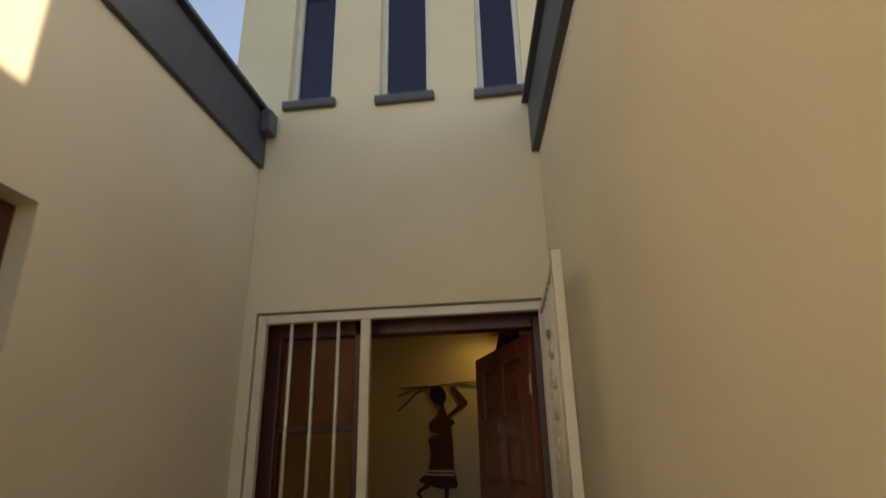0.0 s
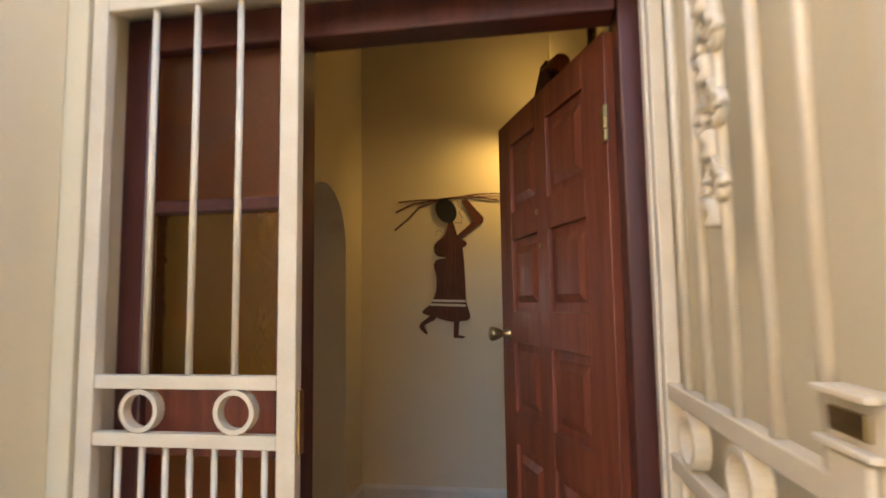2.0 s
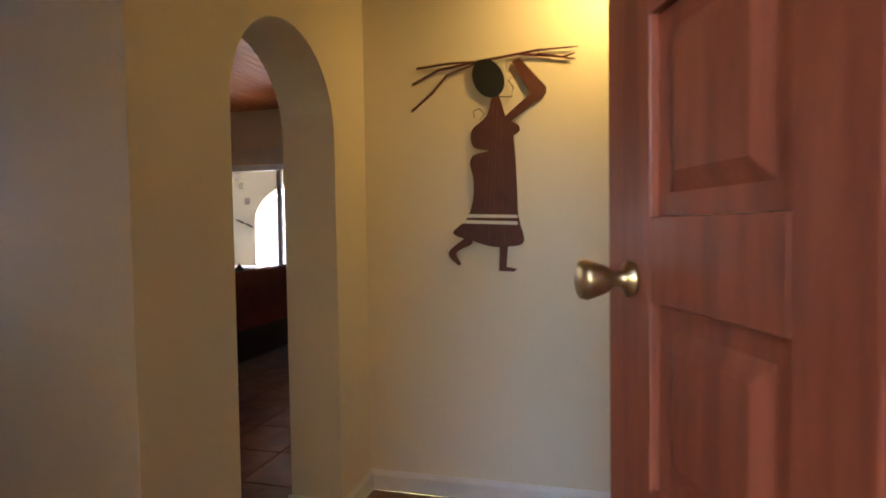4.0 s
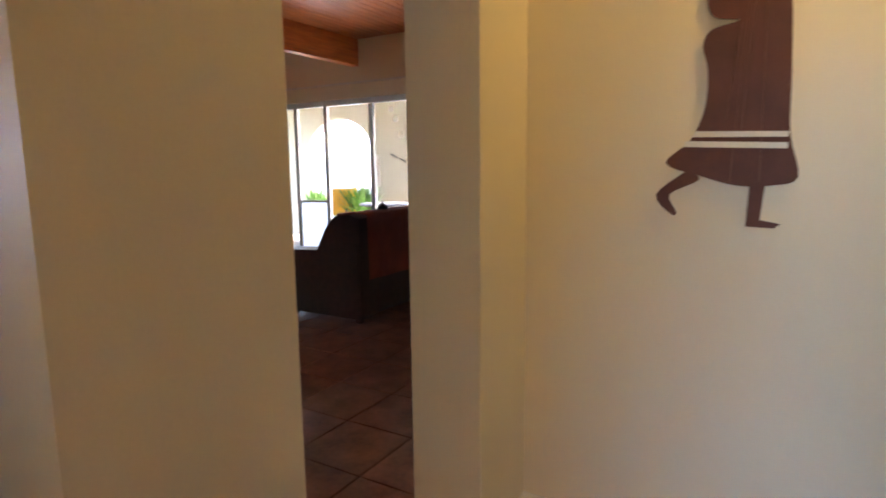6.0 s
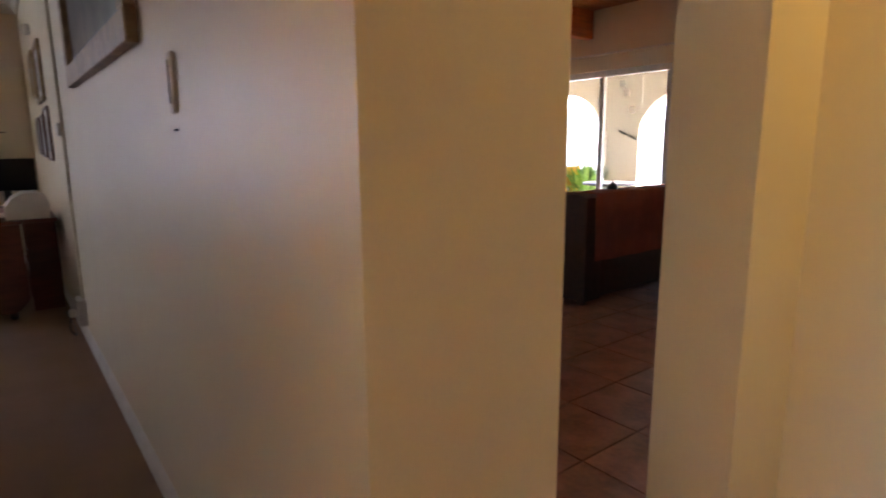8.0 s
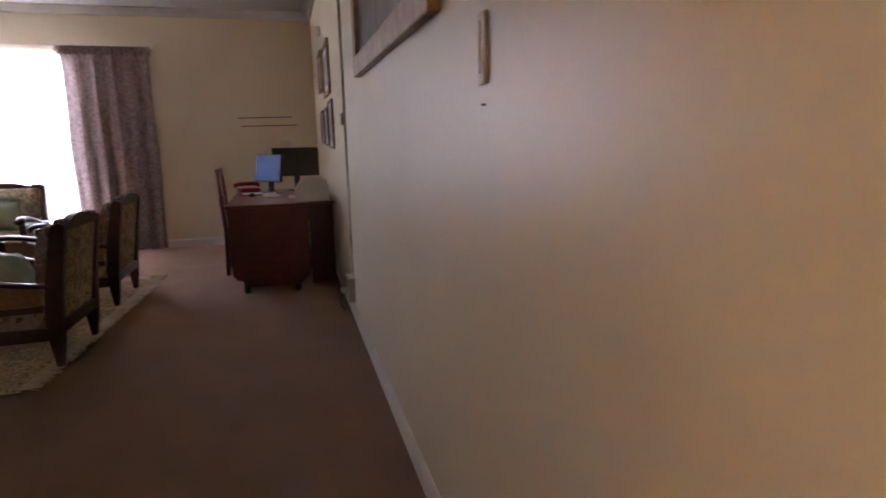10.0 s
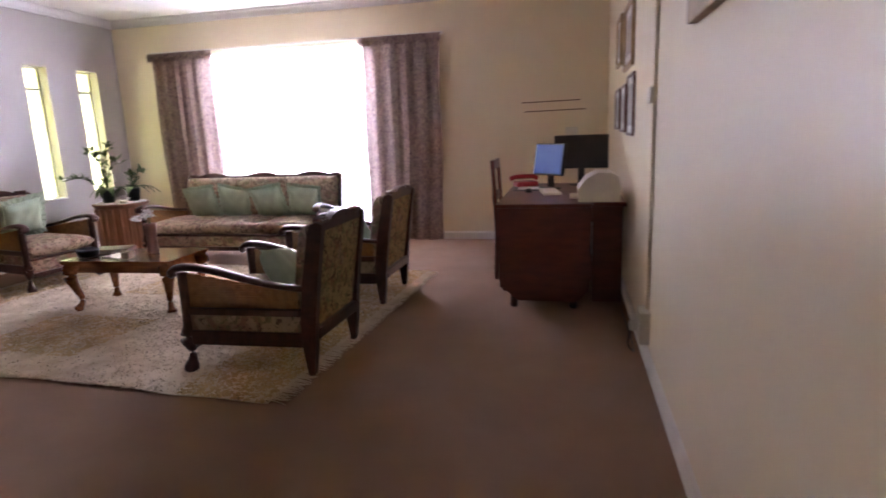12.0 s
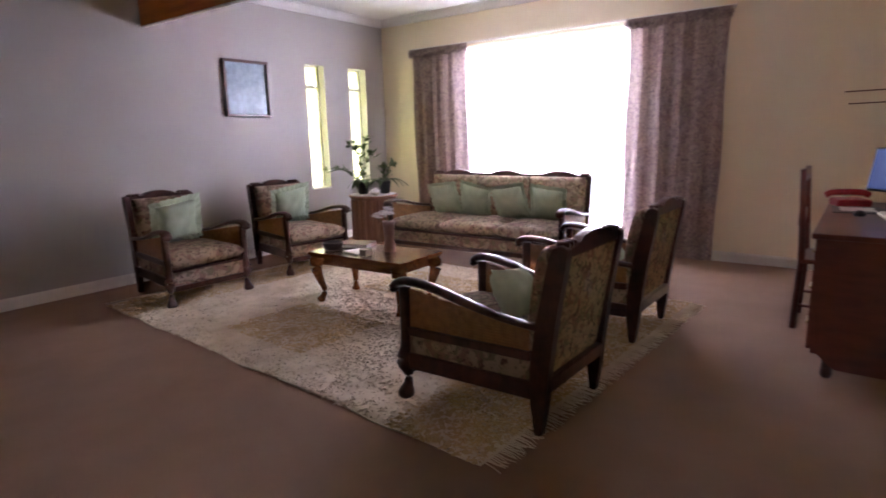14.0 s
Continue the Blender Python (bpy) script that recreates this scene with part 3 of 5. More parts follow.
for k in range(4):
    bm.faces.new((base[k], base[(k + 1) % 4], top[(k + 1) % 4], top[k]))
bell = part("door_bell", bm, RUST, door, "small pyramid-shaped door chime")
part("clapper", tube(bmesh.new(), [(0.42, -0.06, 2.16), (0.52, -0.06, 2.17)], 0.032, 12), COPPER, bell, "shiny copper drum")

# ---- steel security gate ----
GY0, GY1 = -0.115, -0.08
gf = thing("gate_frame", "cream enamelled steel gate frame with fixed barred side panel", "gate", x=0, y=0, z=0)
part("post", boxed(-1.104, GY0, -0.02, -1.062, GY1, 2.166, 0.003), STEEL, gf)
part("post", boxed(-0.598, GY0, -0.02, -0.553, GY1, 2.124, 0.003), STEEL, gf)
part("post", boxed(0.222, GY0, -0.02, 0.256, GY1, 2.124, 0.003), STEEL, gf)
part("top_rail", boxed(-1.061, GY0, 2.125, 0.256, GY1, 2.166, 0.003), STEEL, gf)
part("rail", boxed(-1.061, GY0 + 0.003, 1.19, -0.599, GY1 - 0.003, 1.222, 0.003), STEEL, gf)
part("rail", boxed(-1.061, GY0 + 0.003, 1.058, -0.599, GY1 - 0.003, 1.09, 0.003), STEEL, gf)
part("rail", boxed(-1.061, GY0 + 0.003, 0.06, -0.599, GY1 - 0.003, 0.09, 0.003), STEEL, gf)
for x in (-0.938, -0.824, -0.709):
    part("bar", tube(bmesh.new(), [(x, -0.098, 1.223), (x, -0.098, 2.124)], 0.0085, 10), STEEL, gf, smooth=True)
for k in range(7):
    x = -1.0 + k * 0.0615
    part("bar", tube(bmesh.new(), [(x, -0.098, 0.091), (x, -0.098, 1.057)], 0.0075, 10), STEEL, gf, smooth=True)


def ring(bm, x, y, z, r, thick, deep, n=28):
    prof = ((r - thick, -deep), (r, -deep), (r, deep), (r - thick, deep))
    rows = [[bm.verts.new((x + q * math.cos(k * math.tau / n), y + d, z + q * math.sin(k * math.tau / n))) for q, d in prof] for k in range(n)]
    for k in range(n):
        a, b = rows[k], rows[(k + 1) % n]
        for j in range(4):
            bm.faces.new((a[j], a[(j + 1) % 4], b[(j + 1) % 4], b[j]))
    return bm


for x in (-0.943, -0.703):
    part("ring", ring(bmesh.new(), x, -0.098, 1.14, 0.050, 0.011, 0.014), STEEL, gf)
part("lock_keep", boxed(-0.552, GY0 + 0.006, 1.05, -0.544, GY1 - 0.004, 1.19, 0.002), BRASS, gf)

leaf = thing("security_gate", "open cream steel security gate with scrollwork and a lock box", "gate", x=0.242, y=-0.118, z=0.0, turn=-88.5)
LW, LH = 0.785, 2.13
part("stile", boxed(0.0, -0.015, 0.03, 0.03, 0.015, LH, 0.003), STEEL, leaf)
part("stile", boxed(LW - 0.045, -0.016, 0.03, LW, 0.016, LH, 0.003), STEEL, leaf)
for a, b in ((LH - 0.03, LH), (1.19, 1.222), (1.058, 1.09), (0.03, 0.06)):
    part("rail", boxed(0.031, -0.013, a, LW - 0.046, 0.013, b, 0.003), STEEL, leaf)
for k in range(5):
    u = 0.135 + k * 0.118
    part("bar", tube(bmesh.new(), [(u, 0, 1.223), (u, 0, LH - 0.031)], 0.0085, 10), STEEL, leaf, smooth=True)
for k in range(11):
    u = 0.085 + k * 0.0585
    part("bar", tube(bmesh.new(), [(u, 0, 0.061), (u, 0, 1.057)], 0.0075, 10), STEEL, leaf, smooth=True)
for u in (0.15, 0.39, 0.62):
    part("ring", ring(bmesh.new(), u, 0, 1.14, 0.050, 0.011, 0.014), STEEL, leaf)
for level, size in ((1.54, 0.8), (1.65, 0.95), (1.76, 0.95), (1.865, 0.8)):
    for s in (-1, 1):
        pts = []
        for k in range(22):
            a = k / 21 * 1.35 * math.tau
            r = size * (0.007 + 0.021 * k / 21)
            pts.append((0.345 + s * (0.036 * size + r * math.cos(a + 0.4)), -0.006, level + r * math.sin(a + 0.4)))
        pts += [(0.345 + s * 0.014, -0.006, level + 0.035 * size), (0.345 + s * 0.011, -0.006, level + 0.062 * size)]
        part("scroll", tube(bmesh.new(), pts, 0.0085, 8), STEEL, leaf, smooth=True)
for z in (1.485, 1.585, 1.70, 1.805):
    part("collar", lathe(bmesh.new(), [(0.013, 0), (0.021, 0.006), (0.014, 0.022), (0.021, 0.038), (0.013, 0.044)], 12, 0.345, -0.004, z), STEEL, leaf, smooth=True)
part("finial", tube(bmesh.new(), curve_points([(0.345, -0.012, 1.90), (0.352, -0.014, 1.93), (0.388, -0.014, 1.95), (0.345, -0.012, 1.98)]), 0.008, 8), STEEL, leaf, smooth=True)
box_part = part("lock_box", boxed(LW - 0.165, -0.010, 1.225, LW - 0.046, 0.010, 1.305, 0.003), STEEL, leaf, "open-fronted lock pocket")
for z in (1.252, 1.298):
    part("flange", boxed(LW - 0.165, -0.024, z, LW - 0.075, -0.011, z + 0.007, 0.002), STEEL, box_part)
part("bolt", boxed(LW - 0.15, -0.016, 1.265, LW - 0.09, -0.011, 1.288, 0.002), BRASS, box_part)
part("tongue", boxed(LW - 0.15, -0.020, 1.185, LW - 0.085, -0.011, 1.249, 0.003), STEEL, box_part)
part("keyhole", ring(bmesh.new(), LW - 0.022, -0.0175, 1.255, 0.013, 0.004, 0.002, 16), SLATE, leaf)

# ---- hall: wall ornament of a figure carrying sticks, and lamp ----
def crop(u, v):
    return (-0.633 + (u - 330) * 0.00144, 2.135 - (v - 130) * 0.00138)


wall_art = bmesh.new()
FACE = Matrix(((1, 0, 0, 0), (0, 0, -1, 2.688), (0, 1, 0, 0), (0, 0, 0, 1)))


def cut(points, index=0, deep=0.006, rounded=False):
    if rounded:
        points = [tuple(p) for p in curve_points(points + points[:1], 4)][:-1]
    plate(wall_art, [crop(*p) for p in points], deep, FACE, index)


cut([(330, 268), (354, 262), (374, 328), (400, 400), (410, 560), (414, 672), (432, 758), (390, 775), (330, 776), (262, 756), (194, 728), (240, 680), (264, 615), (266, 540), (255, 488), (270, 458), (318, 446), (272, 434), (259, 398), (268, 366), (312, 328)], rounded=True)
cut([(378, 340), (416, 364), (420, 384), (398, 398), (384, 396)], 0, 0.008, True)
cut([(374, 332), (456, 262), (398, 150), (424, 140), (508, 244), (506, 264), (388, 352)], 0, 0.0075)
cut([(320 + 52 * math.cos(a * math.tau / 22) - 12 * math.sin(a * math.tau / 22), 200 - 66 * math.sin(a * math.tau / 22)) for a in range(22)], 1, 0.012)
cut([(238, 742), (260, 764), (204, 796), (219, 834), (208, 838), (178, 796)], 0, 0.008, True)
cut([(352, 768), (379, 768), (373, 846), (408, 853), (398, 862), (349, 860)], 0, 0.008)
cut([(250, 662), (412, 668), (412, 679), (244, 674)], 2, 0.009)
cut([(232, 682), (412, 690), (412, 702), (226, 694)], 2, 0.009)
for stick in ([(55, 295), (130, 235), (180, 178), (300, 140)], [(60, 200), (150, 158), (300, 138), (430, 124)], [(75, 146), (190, 138), (300, 140)], [(300, 140), (480, 120), (606, 120)], [(420, 128), (520, 142), (600, 160)], [(480, 132), (560, 150), (598, 140)]):
    tube(wall_art, [(crop(u, v)[0], 2.682, crop(u, v)[1]) for u, v in stick], [0.006] * (len(stick) - 1) + [0.003], 6, index=3)
for line in ([(378, 150), (382, 178), (402, 196), (386, 212), (402, 236), (396, 268), (356, 264)], [(272, 330), (268, 308), (288, 300), (304, 318), (290, 340)]):
    tube(wall_art, [(*crop(u, v)[:1], 2.684, crop(u, v)[1]) for u, v in line], 0.0022, 5, index=3)
for a, b in (((338, 285), (316, 770)), ((350, 300), (332, 660)), ((362, 330), (368, 770)), ((322, 450), (304, 640))):
    tube(wall_art, [(crop(*a)[0], 2.6815, crop(*a)[1]), (crop(*b)[0], 2.6815, crop(*b)[1])], 0.0016, 5, index=4)
tagged(part("wall_ornament", wall_art, [RUST, BLACK, PAPER, FRAME_WOOD, material("worn_rust_ridge", (0.17, 0.06, 0.04), rough=0.55, scale=20, bump=0.1)]), "rust-brown cut-metal wall ornament of a stick carrier in a long dress", "wall ornament")

hl = thing("hall_lamp", "small copper wall lamp with a warm bulb", "lamp", x=0.12, y=2.34 + 0.16, z=2.45)
part("backplate", tube(bmesh.new(), [(-0.002, 0, 0), (-0.018, 0, 0)], 0.05, 20), COPPER, hl)
part("arm", tube(bmesh.new(), curve_points([(-0.018, 0, 0), (-0.08, -0.03, 0.05), (-0.15, -0.12, 0.11), (-0.18, -0.16, 0.12)]), 0.008, 8), COPPER, hl, smooth=True)
sh_ = lathe(bmesh.new(), [(0.02, 0.12), (0.03, 0.119), (0.10, 0.06), (0.102, 0.06), (0.098, 0.064), (0.03, 0.124)], 24, -0.18, -0.16)
part("shade", sh_, COPPER, hl, smooth=True)

# ---- living room: chairs and sofa of one suite ----
def lattice(x0, y0, z0, span_u, span_z, axis, drop=0.0, pitch=0.016):
    """Woven cane: crossing strips over a panel; drop lowers its far end."""
    bm = bmesh.new()
    n, k = int(span_u / pitch), int(span_z / pitch)
    for i in range(n):
        u = i * pitch + pitch / 2
        d = drop * u / span_u
        block(bm, *((u - 0.005, -0.0016, z0), (u + 0.005, 0.0016, z0 + span_z - d))[0], u + 0.005, 0.0016, z0 + span_z - d)
    for j in range(k):
        z = z0 + j * pitch + pitch / 2
        end = span_u if not drop else min(span_u, (span_z - (z - z0)) / drop * span_u if z - z0 > span_z - drop else span_u)
        block(bm, 0, -0.003, z - 0.0055, end, 0.0, z + 0.0055)
    m = Matrix.Translation((x0, y0, 0)) @ (pose(0, 0, 0, 0, 0, -90) if axis == "y" else Matrix())
    bmesh.ops.transform(bm, verts=bm.verts[:], matrix=m)
    return bm


def crest(width, z, y, bumps=1):
    """The shaped top rail of a back."""
    n = 14 * bumps
    line = []
    for i in range(n + 1):
        u = i / n
        local = (u * bumps) % 1.0 if i < n else 1.0
        line.append((-width / 2 + u * width, 0.035 * max(0.0, math.sin(math.pi * (local - 0.22) / 0.56)) ** 0.7 if 0.22 < local < 0.78 else 0.0))
    bm = bmesh.new()
    plate(bm, [(x, h + 0.05) for x, h in line] + [(width / 2, 0.0), (-width / 2, 0.0)], 0.045, Matrix.Translation((0, y + 0.022, z)) @ pose(0, 0, 0, 90, 0, 0))
    return bm


def pad(bm, x0, x1, y0, y1, z0, z1, crown=0.03, n=14, m=Matrix()):
    """A stuffed box cushion with soft edges and a crowned top."""
    def at(i, j, side):
        u, v = 2 * i / n - 1, 2 * j / n - 1
        u, v = math.sin(u * math.pi / 2), math.sin(v * math.pi / 2)
        full = max(0.0, (1 - u ** 8) * (1 - v ** 8)) ** 0.4
        dome = (1 - u * u) * (1 - v * v)
        z = (z0 + z1) / 2 + side * ((z1 - z0) / 2 * full + crown * dome) + 0.004 * math.sin(11 * u + 3 * v) * full
        return m @ Vector(((x0 + x1) / 2 + u * (x1 - x0) / 2, (y0 + y1) / 2 + v * (y1 - y0) / 2, z))
    for side in (1, -1):
        g = [[bm.verts.new(at(i, j, side)) for j in range(n + 1)] for i in range(n + 1)]
        for i in range(n):
            for j in range(n):
                bm.faces.new((g[i][j], g[i + 1][j], g[i + 1][j + 1], g[i][j + 1]))
    bmesh.ops.remove_doubles(bm, verts=bm.verts[:], dist=0.0008)
    return bm


def seat_suite(ob, width, bumps, cushions, rise=0.0):
    """Frame, cane sides and upholstery, facing +y, standing at the origin; width over the arms, which splay towards the front."""
    w, D = width / 2, 0.36
    xf, xb = w - 0.035, w - 0.085
    k = (xf - xb) / (2 * D)

    def splay(bm, side):
        for v in bm.verts:
            v.co.x = side * (xb + k * (v.co.y + D)) + v.co.x
        return bm

    def narrow(bm):
        for v in bm.verts:
            v.co.x *= (xb + k * (v.co.y + D)) / xf
        return bm

    for s in (-1, 1):
        leg = curve_points([(0, D, 0.575), (0, D, 0.42), (0, D + 0.004, 0.27), (s * 0.006, D + 0.014, 0.19), (-s * 0.004, D - 0.002, 0.12), (0, D + 0.004, 0.06), (s * 0.006, D + 0.018, 0.0)], 3)
        radii = [0.029, 0.029, 0.028, 0.028, 0.027, 0.027, 0.028, 0.033, 0.039, 0.041, 0.036, 0.028, 0.022, 0.019, 0.021, 0.027, 0.036, 0.041, 0.036]
        part("leg", splay(tube(bmesh.new(), leg, radii, 12), s), DARK_OAK, ob, smooth=True)
        side_line = [(-0.375, 0.0), (-0.342, 0.0), (-0.325, 0.14), (-0.318, 0.30), (-0.345, 0.50), (-0.405, 0.80 + rise), (-0.415, 0.835 + rise), (-0.45, 0.85 + rise), (-0.482, 0.835 + rise), (-0.482, 0.80 + rise), (-0.44, 0.55), (-0.408, 0.30), (-0.395, 0.14)]
        bm = plate(bmesh.new(), side_line, 0.046, Matrix(((0, 0, 1, -0.023), (1, 0, 0, 0), (0, 1, 0, 0), (0, 0, 0, 1))))
        bmesh.ops.bevel(bm, geom=bm.edges[:], offset=0.006, segments=2, affect="EDGES", profile=0.5)
        part("back_post", splay(bm, s), DARK_OAK, ob)
        arm = curve_points([(0, -D + 0.005, 0.485), (0, -0.18, 0.505), (0, 0.0, 0.542), (0, 0.17, 0.585), (0, 0.31, 0.603), (0, 0.385, 0.597), (0, 0.418, 0.572), (0, 0.408, 0.548)], 4)
        n = len(arm)
        part("armrest", splay(tube(bmesh.new(), arm, [0.030 + 0.014 * min(1, i / (n - 9)) for i in range(n - 3)] + [0.042, 0.036, 0.028], 12, 0.5), s), DARK_OAK, ob, smooth=True)
        part("side_rail", splay(boxed(-0.018, -D + 0.045, 0.333, 0.018, D - 0.022, 0.374, 0.005), s), DARK_OAK, ob)
        part("side_rail", splay(boxed(-0.02, -D + 0.04, 0.160, 0.02, D - 0.022, 0.242, 0.006), s), DARK_OAK, ob)
        part("side_cloth", splay(boxed(-0.006, -D + 0.04, 0.243, 0.006, D - 0.022, 0.332, 0.0), s), FLORAL, ob)
        part("cane_panel", splay(lattice(0, D - 0.025, 0.375, 2 * D - 0.075, 0.195, "y", 0.10, 0.0135), s), CANE, ob, "woven cane arm panel")
    part("front_rail", boxed(-xf + 0.03, D - 0.01, 0.12, xf - 0.03, D + 0.022, 0.165, 0.006), DARK_OAK, ob)
    part("front_cloth", boxed(-xf + 0.03, D - 0.012, 0.166, xf - 0.03, D + 0.012, 0.275, 0.004), FLORAL, ob)
    part("front_rail", boxed(-xf + 0.03, D - 0.012, 0.276, xf - 0.03, D + 0.02, 0.297, 0.004), DARK_OAK, ob)
    part("seat_base", narrow(boxed(-xf + 0.025, -D + 0.05, 0.20, xf - 0.025, D - 0.013, 0.295, 0.0)), FLORAL, ob)
    each = (2 * xf - 0.05) / cushions
    for c in range(cushions):
        x = -xf + 0.025 + each * (c + 0.5)
        part("seat_cushion", narrow(pad(bmesh.new(), x - each / 2, x + each / 2, -D + 0.06, D + 0.045, 0.30, 0.43, 0.018)), FLORAL, ob, smooth=True)
        bm = pad(bmesh.new(), x - each / 2 + 0.006, x + each / 2 - 0.006, 0.0, 0.42 + rise, -0.06, 0.06, 0.03, 14, pose(0, -D + 0.055, 0.41, 100, 0, 0))
        part("back_cushion", narrow(bm), FLORAL, ob, smooth=True)
    bm = boxed(-xb + 0.024, -0.012, 0, xb - 0.024, 0.012, 0.55 + rise, 0.004)
    bmesh.ops.transform(bm, verts=bm.verts[:], matrix=pose(0, -D + 0.0, 0.25, 9.2, 0, 0))
    part("backrest", bm, BACK_CLOTH, ob, "dark floral cloth back panel")
    part("crest_rail", crest(2 * xb - 0.047, 0.795 + rise, -0.445, bumps), DARK_OAK, ob)
    for s in (-1, 1):
        for q in (0.03, 0.065, 0.10):
            part("carving", tube(bmesh.new(), [(s * (xb - q), -0.47, 0.845 + rise), (s * (xb - q), -0.42, 0.852 + rise)], 0.014, 8), DARK_OAK, ob, smooth=True)
    part("back_rail", boxed(-xb + 0.024, -D - 0.045, 0.20, xb - 0.024, -D - 0.012, 0.262, 0.004), DARK_OAK, ob)
    return ob


def scatter_cushion(name, label, m, w=0.42, frill=0.0):
    bm = pillow(bmesh.new(), w, w, 0.15, Matrix(), 12)
    if frill:
        n = 96
        inner, outer = [], []
        for i in range(n):
            side, t = divmod(i / n * 4, 1)
            u, v = ((2 * t - 1, -1), (1, 2 * t - 1), (1 - 2 * t, 1), (-1, 1 - 2 * t))[int(side)]
            inner.append(bm.verts.new((u * w * 0.47, v * w * 0.47, 0)))
            outer.append(bm.verts.new((u * (w / 2 + frill), v * (w / 2 + frill), 0.012 * math.sin(i * 1.9) + 0.006 * math.sin(i * 0.7))))
        for i in range(n):
            bm.faces.new((inner[i], inner[(i + 1) % n], outer[(i + 1) % n], outer[i]))
    ob = part(name, bm, GREEN, None, label, True)
    ob.matrix_basis = m
    tagged(ob, category="cushion", group="green scatter cushions")


SEATS = [(-5.195, -4.29, 0.012, -4), (-6.44, -4.31, 0.012, -9), (-4.975, -0.965, 0.014, 178), (-6.29, -1.0, 0.014, 179)]
chair = seat_suite(thing("armchair", "cane-sided armchair with dark carved frame and floral upholstery", "armchair", "matching cane armchairs", *SEATS[0]), 0.74, 1, 1)
for x, y, z, turn in SEATS[1:]:
    copy_thing(chair, pose(x, y, z, 0, 0, turn))
for x, y, z, turn in SEATS[:2]:
    scatter_cushion("cushion", "pale green frilled cushion leaning in a cane armchair", pose(x, y, z, 0, 0, turn) @ pose(0.02, -0.085, 0.625, 70, 8, 0), 0.36, 0.045)
for x, y, z, turn in SEATS[2:]:
    scatter_cushion("cushion", "pale green cushion slumped on a cane armchair seat", pose(x, y, z, 0, 0, turn) @ pose(0.03, -0.055, 0.515, 58, 9, 0), 0.28)

sofa = seat_suite(thing("sofa", "three-seat cane sofa with dark carved crest and floral upholstery", "sofa", "", -7.76, -2.82, 0.003, -90), 2.16, 3, 3, 0.03)
for k, y in enumerate((-3.40, -2.99, -2.55, -2.12)):
    scatter_cushion("cushion", "pale green cushion leaning on the floral sofa back", pose(-7.76, y, 0.003, 0, 0, -90) @ pose(0, -0.06, 0.60, 73, (7, -11, 9, -6)[k], 0), 0.34, 0.03)

# ---- coffee table ----
ct = thing("coffee_table", "polished brown coffee table with scalloped edge and cabriole legs", "table", x=-5.82, y=-2.645, z=0.014, turn=2)
edge = []
TW, TL, per = 0.262, 0.478, 10
corners = [(-TW, -TL), (TW, -TL), (TW, TL), (-TW, TL)]
for (ax, ay), (bx, by) in zip(corners, corners[1:] + corners[:1]):
    for k in range(per * 2):
        t = k / (per * 2)
        px, py = ax + (bx - ax) * t, ay + (by - ay) * t
        dent = 0.016 * abs(math.sin(t * math.pi * 3)) - 0.01
        ln = math.hypot(bx - ax, by - ay)
        edge.append((px + (by - ay) / ln * dent, py - (bx - ax) / ln * dent))
bm = plate(bmesh.new(), edge, 0.024, Matrix.Translation((0, 0, 0.388)))
part("tabletop", bm, TABLE_WOOD, ct)
bm = plate(bmesh.new(), [(x * 0.975, y * 0.985) for x, y in edge], 0.01, Matrix.Translation((0, 0, 0.3775)))
part("moulding", bm, TABLE_WOOD, ct)
part("apron", boxed(-0.205, -0.415, 0.305, 0.205, 0.415, 0.377, 0.008), TABLE_WOOD, ct)
for sx in (-1, 1):
    for sy in (-1, 1):
        x, y = sx * 0.195, sy * 0.40
        pts = curve_points([(x, y, 0.375), (x + sx * 0.03, y + sy * 0.03, 0.30), (x + sx * 0.012, y + sy * 0.012, 0.19), (x - sx * 0.012, y - sy * 0.012, 0.09), (x + sx * 0.004, y + sy * 0.004, 0.03), (x + sx * 0.02, y + sy * 0.02, 0.0)], 4)
        part("leg", tube(bmesh.new(), pts, [0.052, 0.058, 0.060, 0.058, 0.053, 0.047, 0.042, 0.037, 0.033, 0.029, 0.026, 0.024, 0.022, 0.021, 0.021, 0.023, 0.026, 0.031, 0.036, 0.036, 0.028], 10), TABLE_WOOD, ct, smooth=True)

TZ = 0.427
b = thing("candle_bowl", "small black bowl on the coffee table", "bowl", x=-5.70, y=-2.98, z=TZ)
part("bowl_body", lathe(bmesh.new(), [(0.05, 0), (0.075, 0.01), (0.085, 0.06), (0.08, 0.065), (0.06, 0.02)], 20), BLACK, b, smooth=True)
b = thing("book", "dark hardback book lying on the coffee table", "book", x=-5.90, y=-2.92, z=TZ, turn=18)
part("cover", boxed(-0.10, -0.14, 0, 0.10, 0.14, 0.035, 0.004), FRAME_WOOD, b)
part("pages", boxed(-0.095, -0.141, 0.006, 0.101, 0.135, 0.029, 0.0), PAPER, b)
b = thing("magazine", "pale folded magazine on the coffee table", "magazine", x=-5.72, y=-2.72, z=TZ, turn=-12)
part("cover", boxed(-0.075, -0.10, 0, 0.075, 0.10, 0.012, 0.003), PAPER, b)
b = thing("glass_box", "small clear glass trinket box", "box", x=-5.66, y=-2.58, z=TZ)
part("box_body", boxed(-0.035, -0.035, 0, 0.035, 0.035, 0.055, 0.006), OFFWHITE, b)


def flower(bm, p, r, petals=6, tilt=0.4):
    for k in range(petals):
        a = k * math.tau / petals
        d = Vector((math.cos(a), math.sin(a), tilt))
        q = d.cross(Vector((0, 0, 1))).normalized() * r * 0.38
        c = [bm.verts.new(Vector(p) + v) for v in (Vector((0, 0, 0)), d * r * 0.6 + q, d * r, d * r * 0.6 - q)]
        bm.faces.new(c)


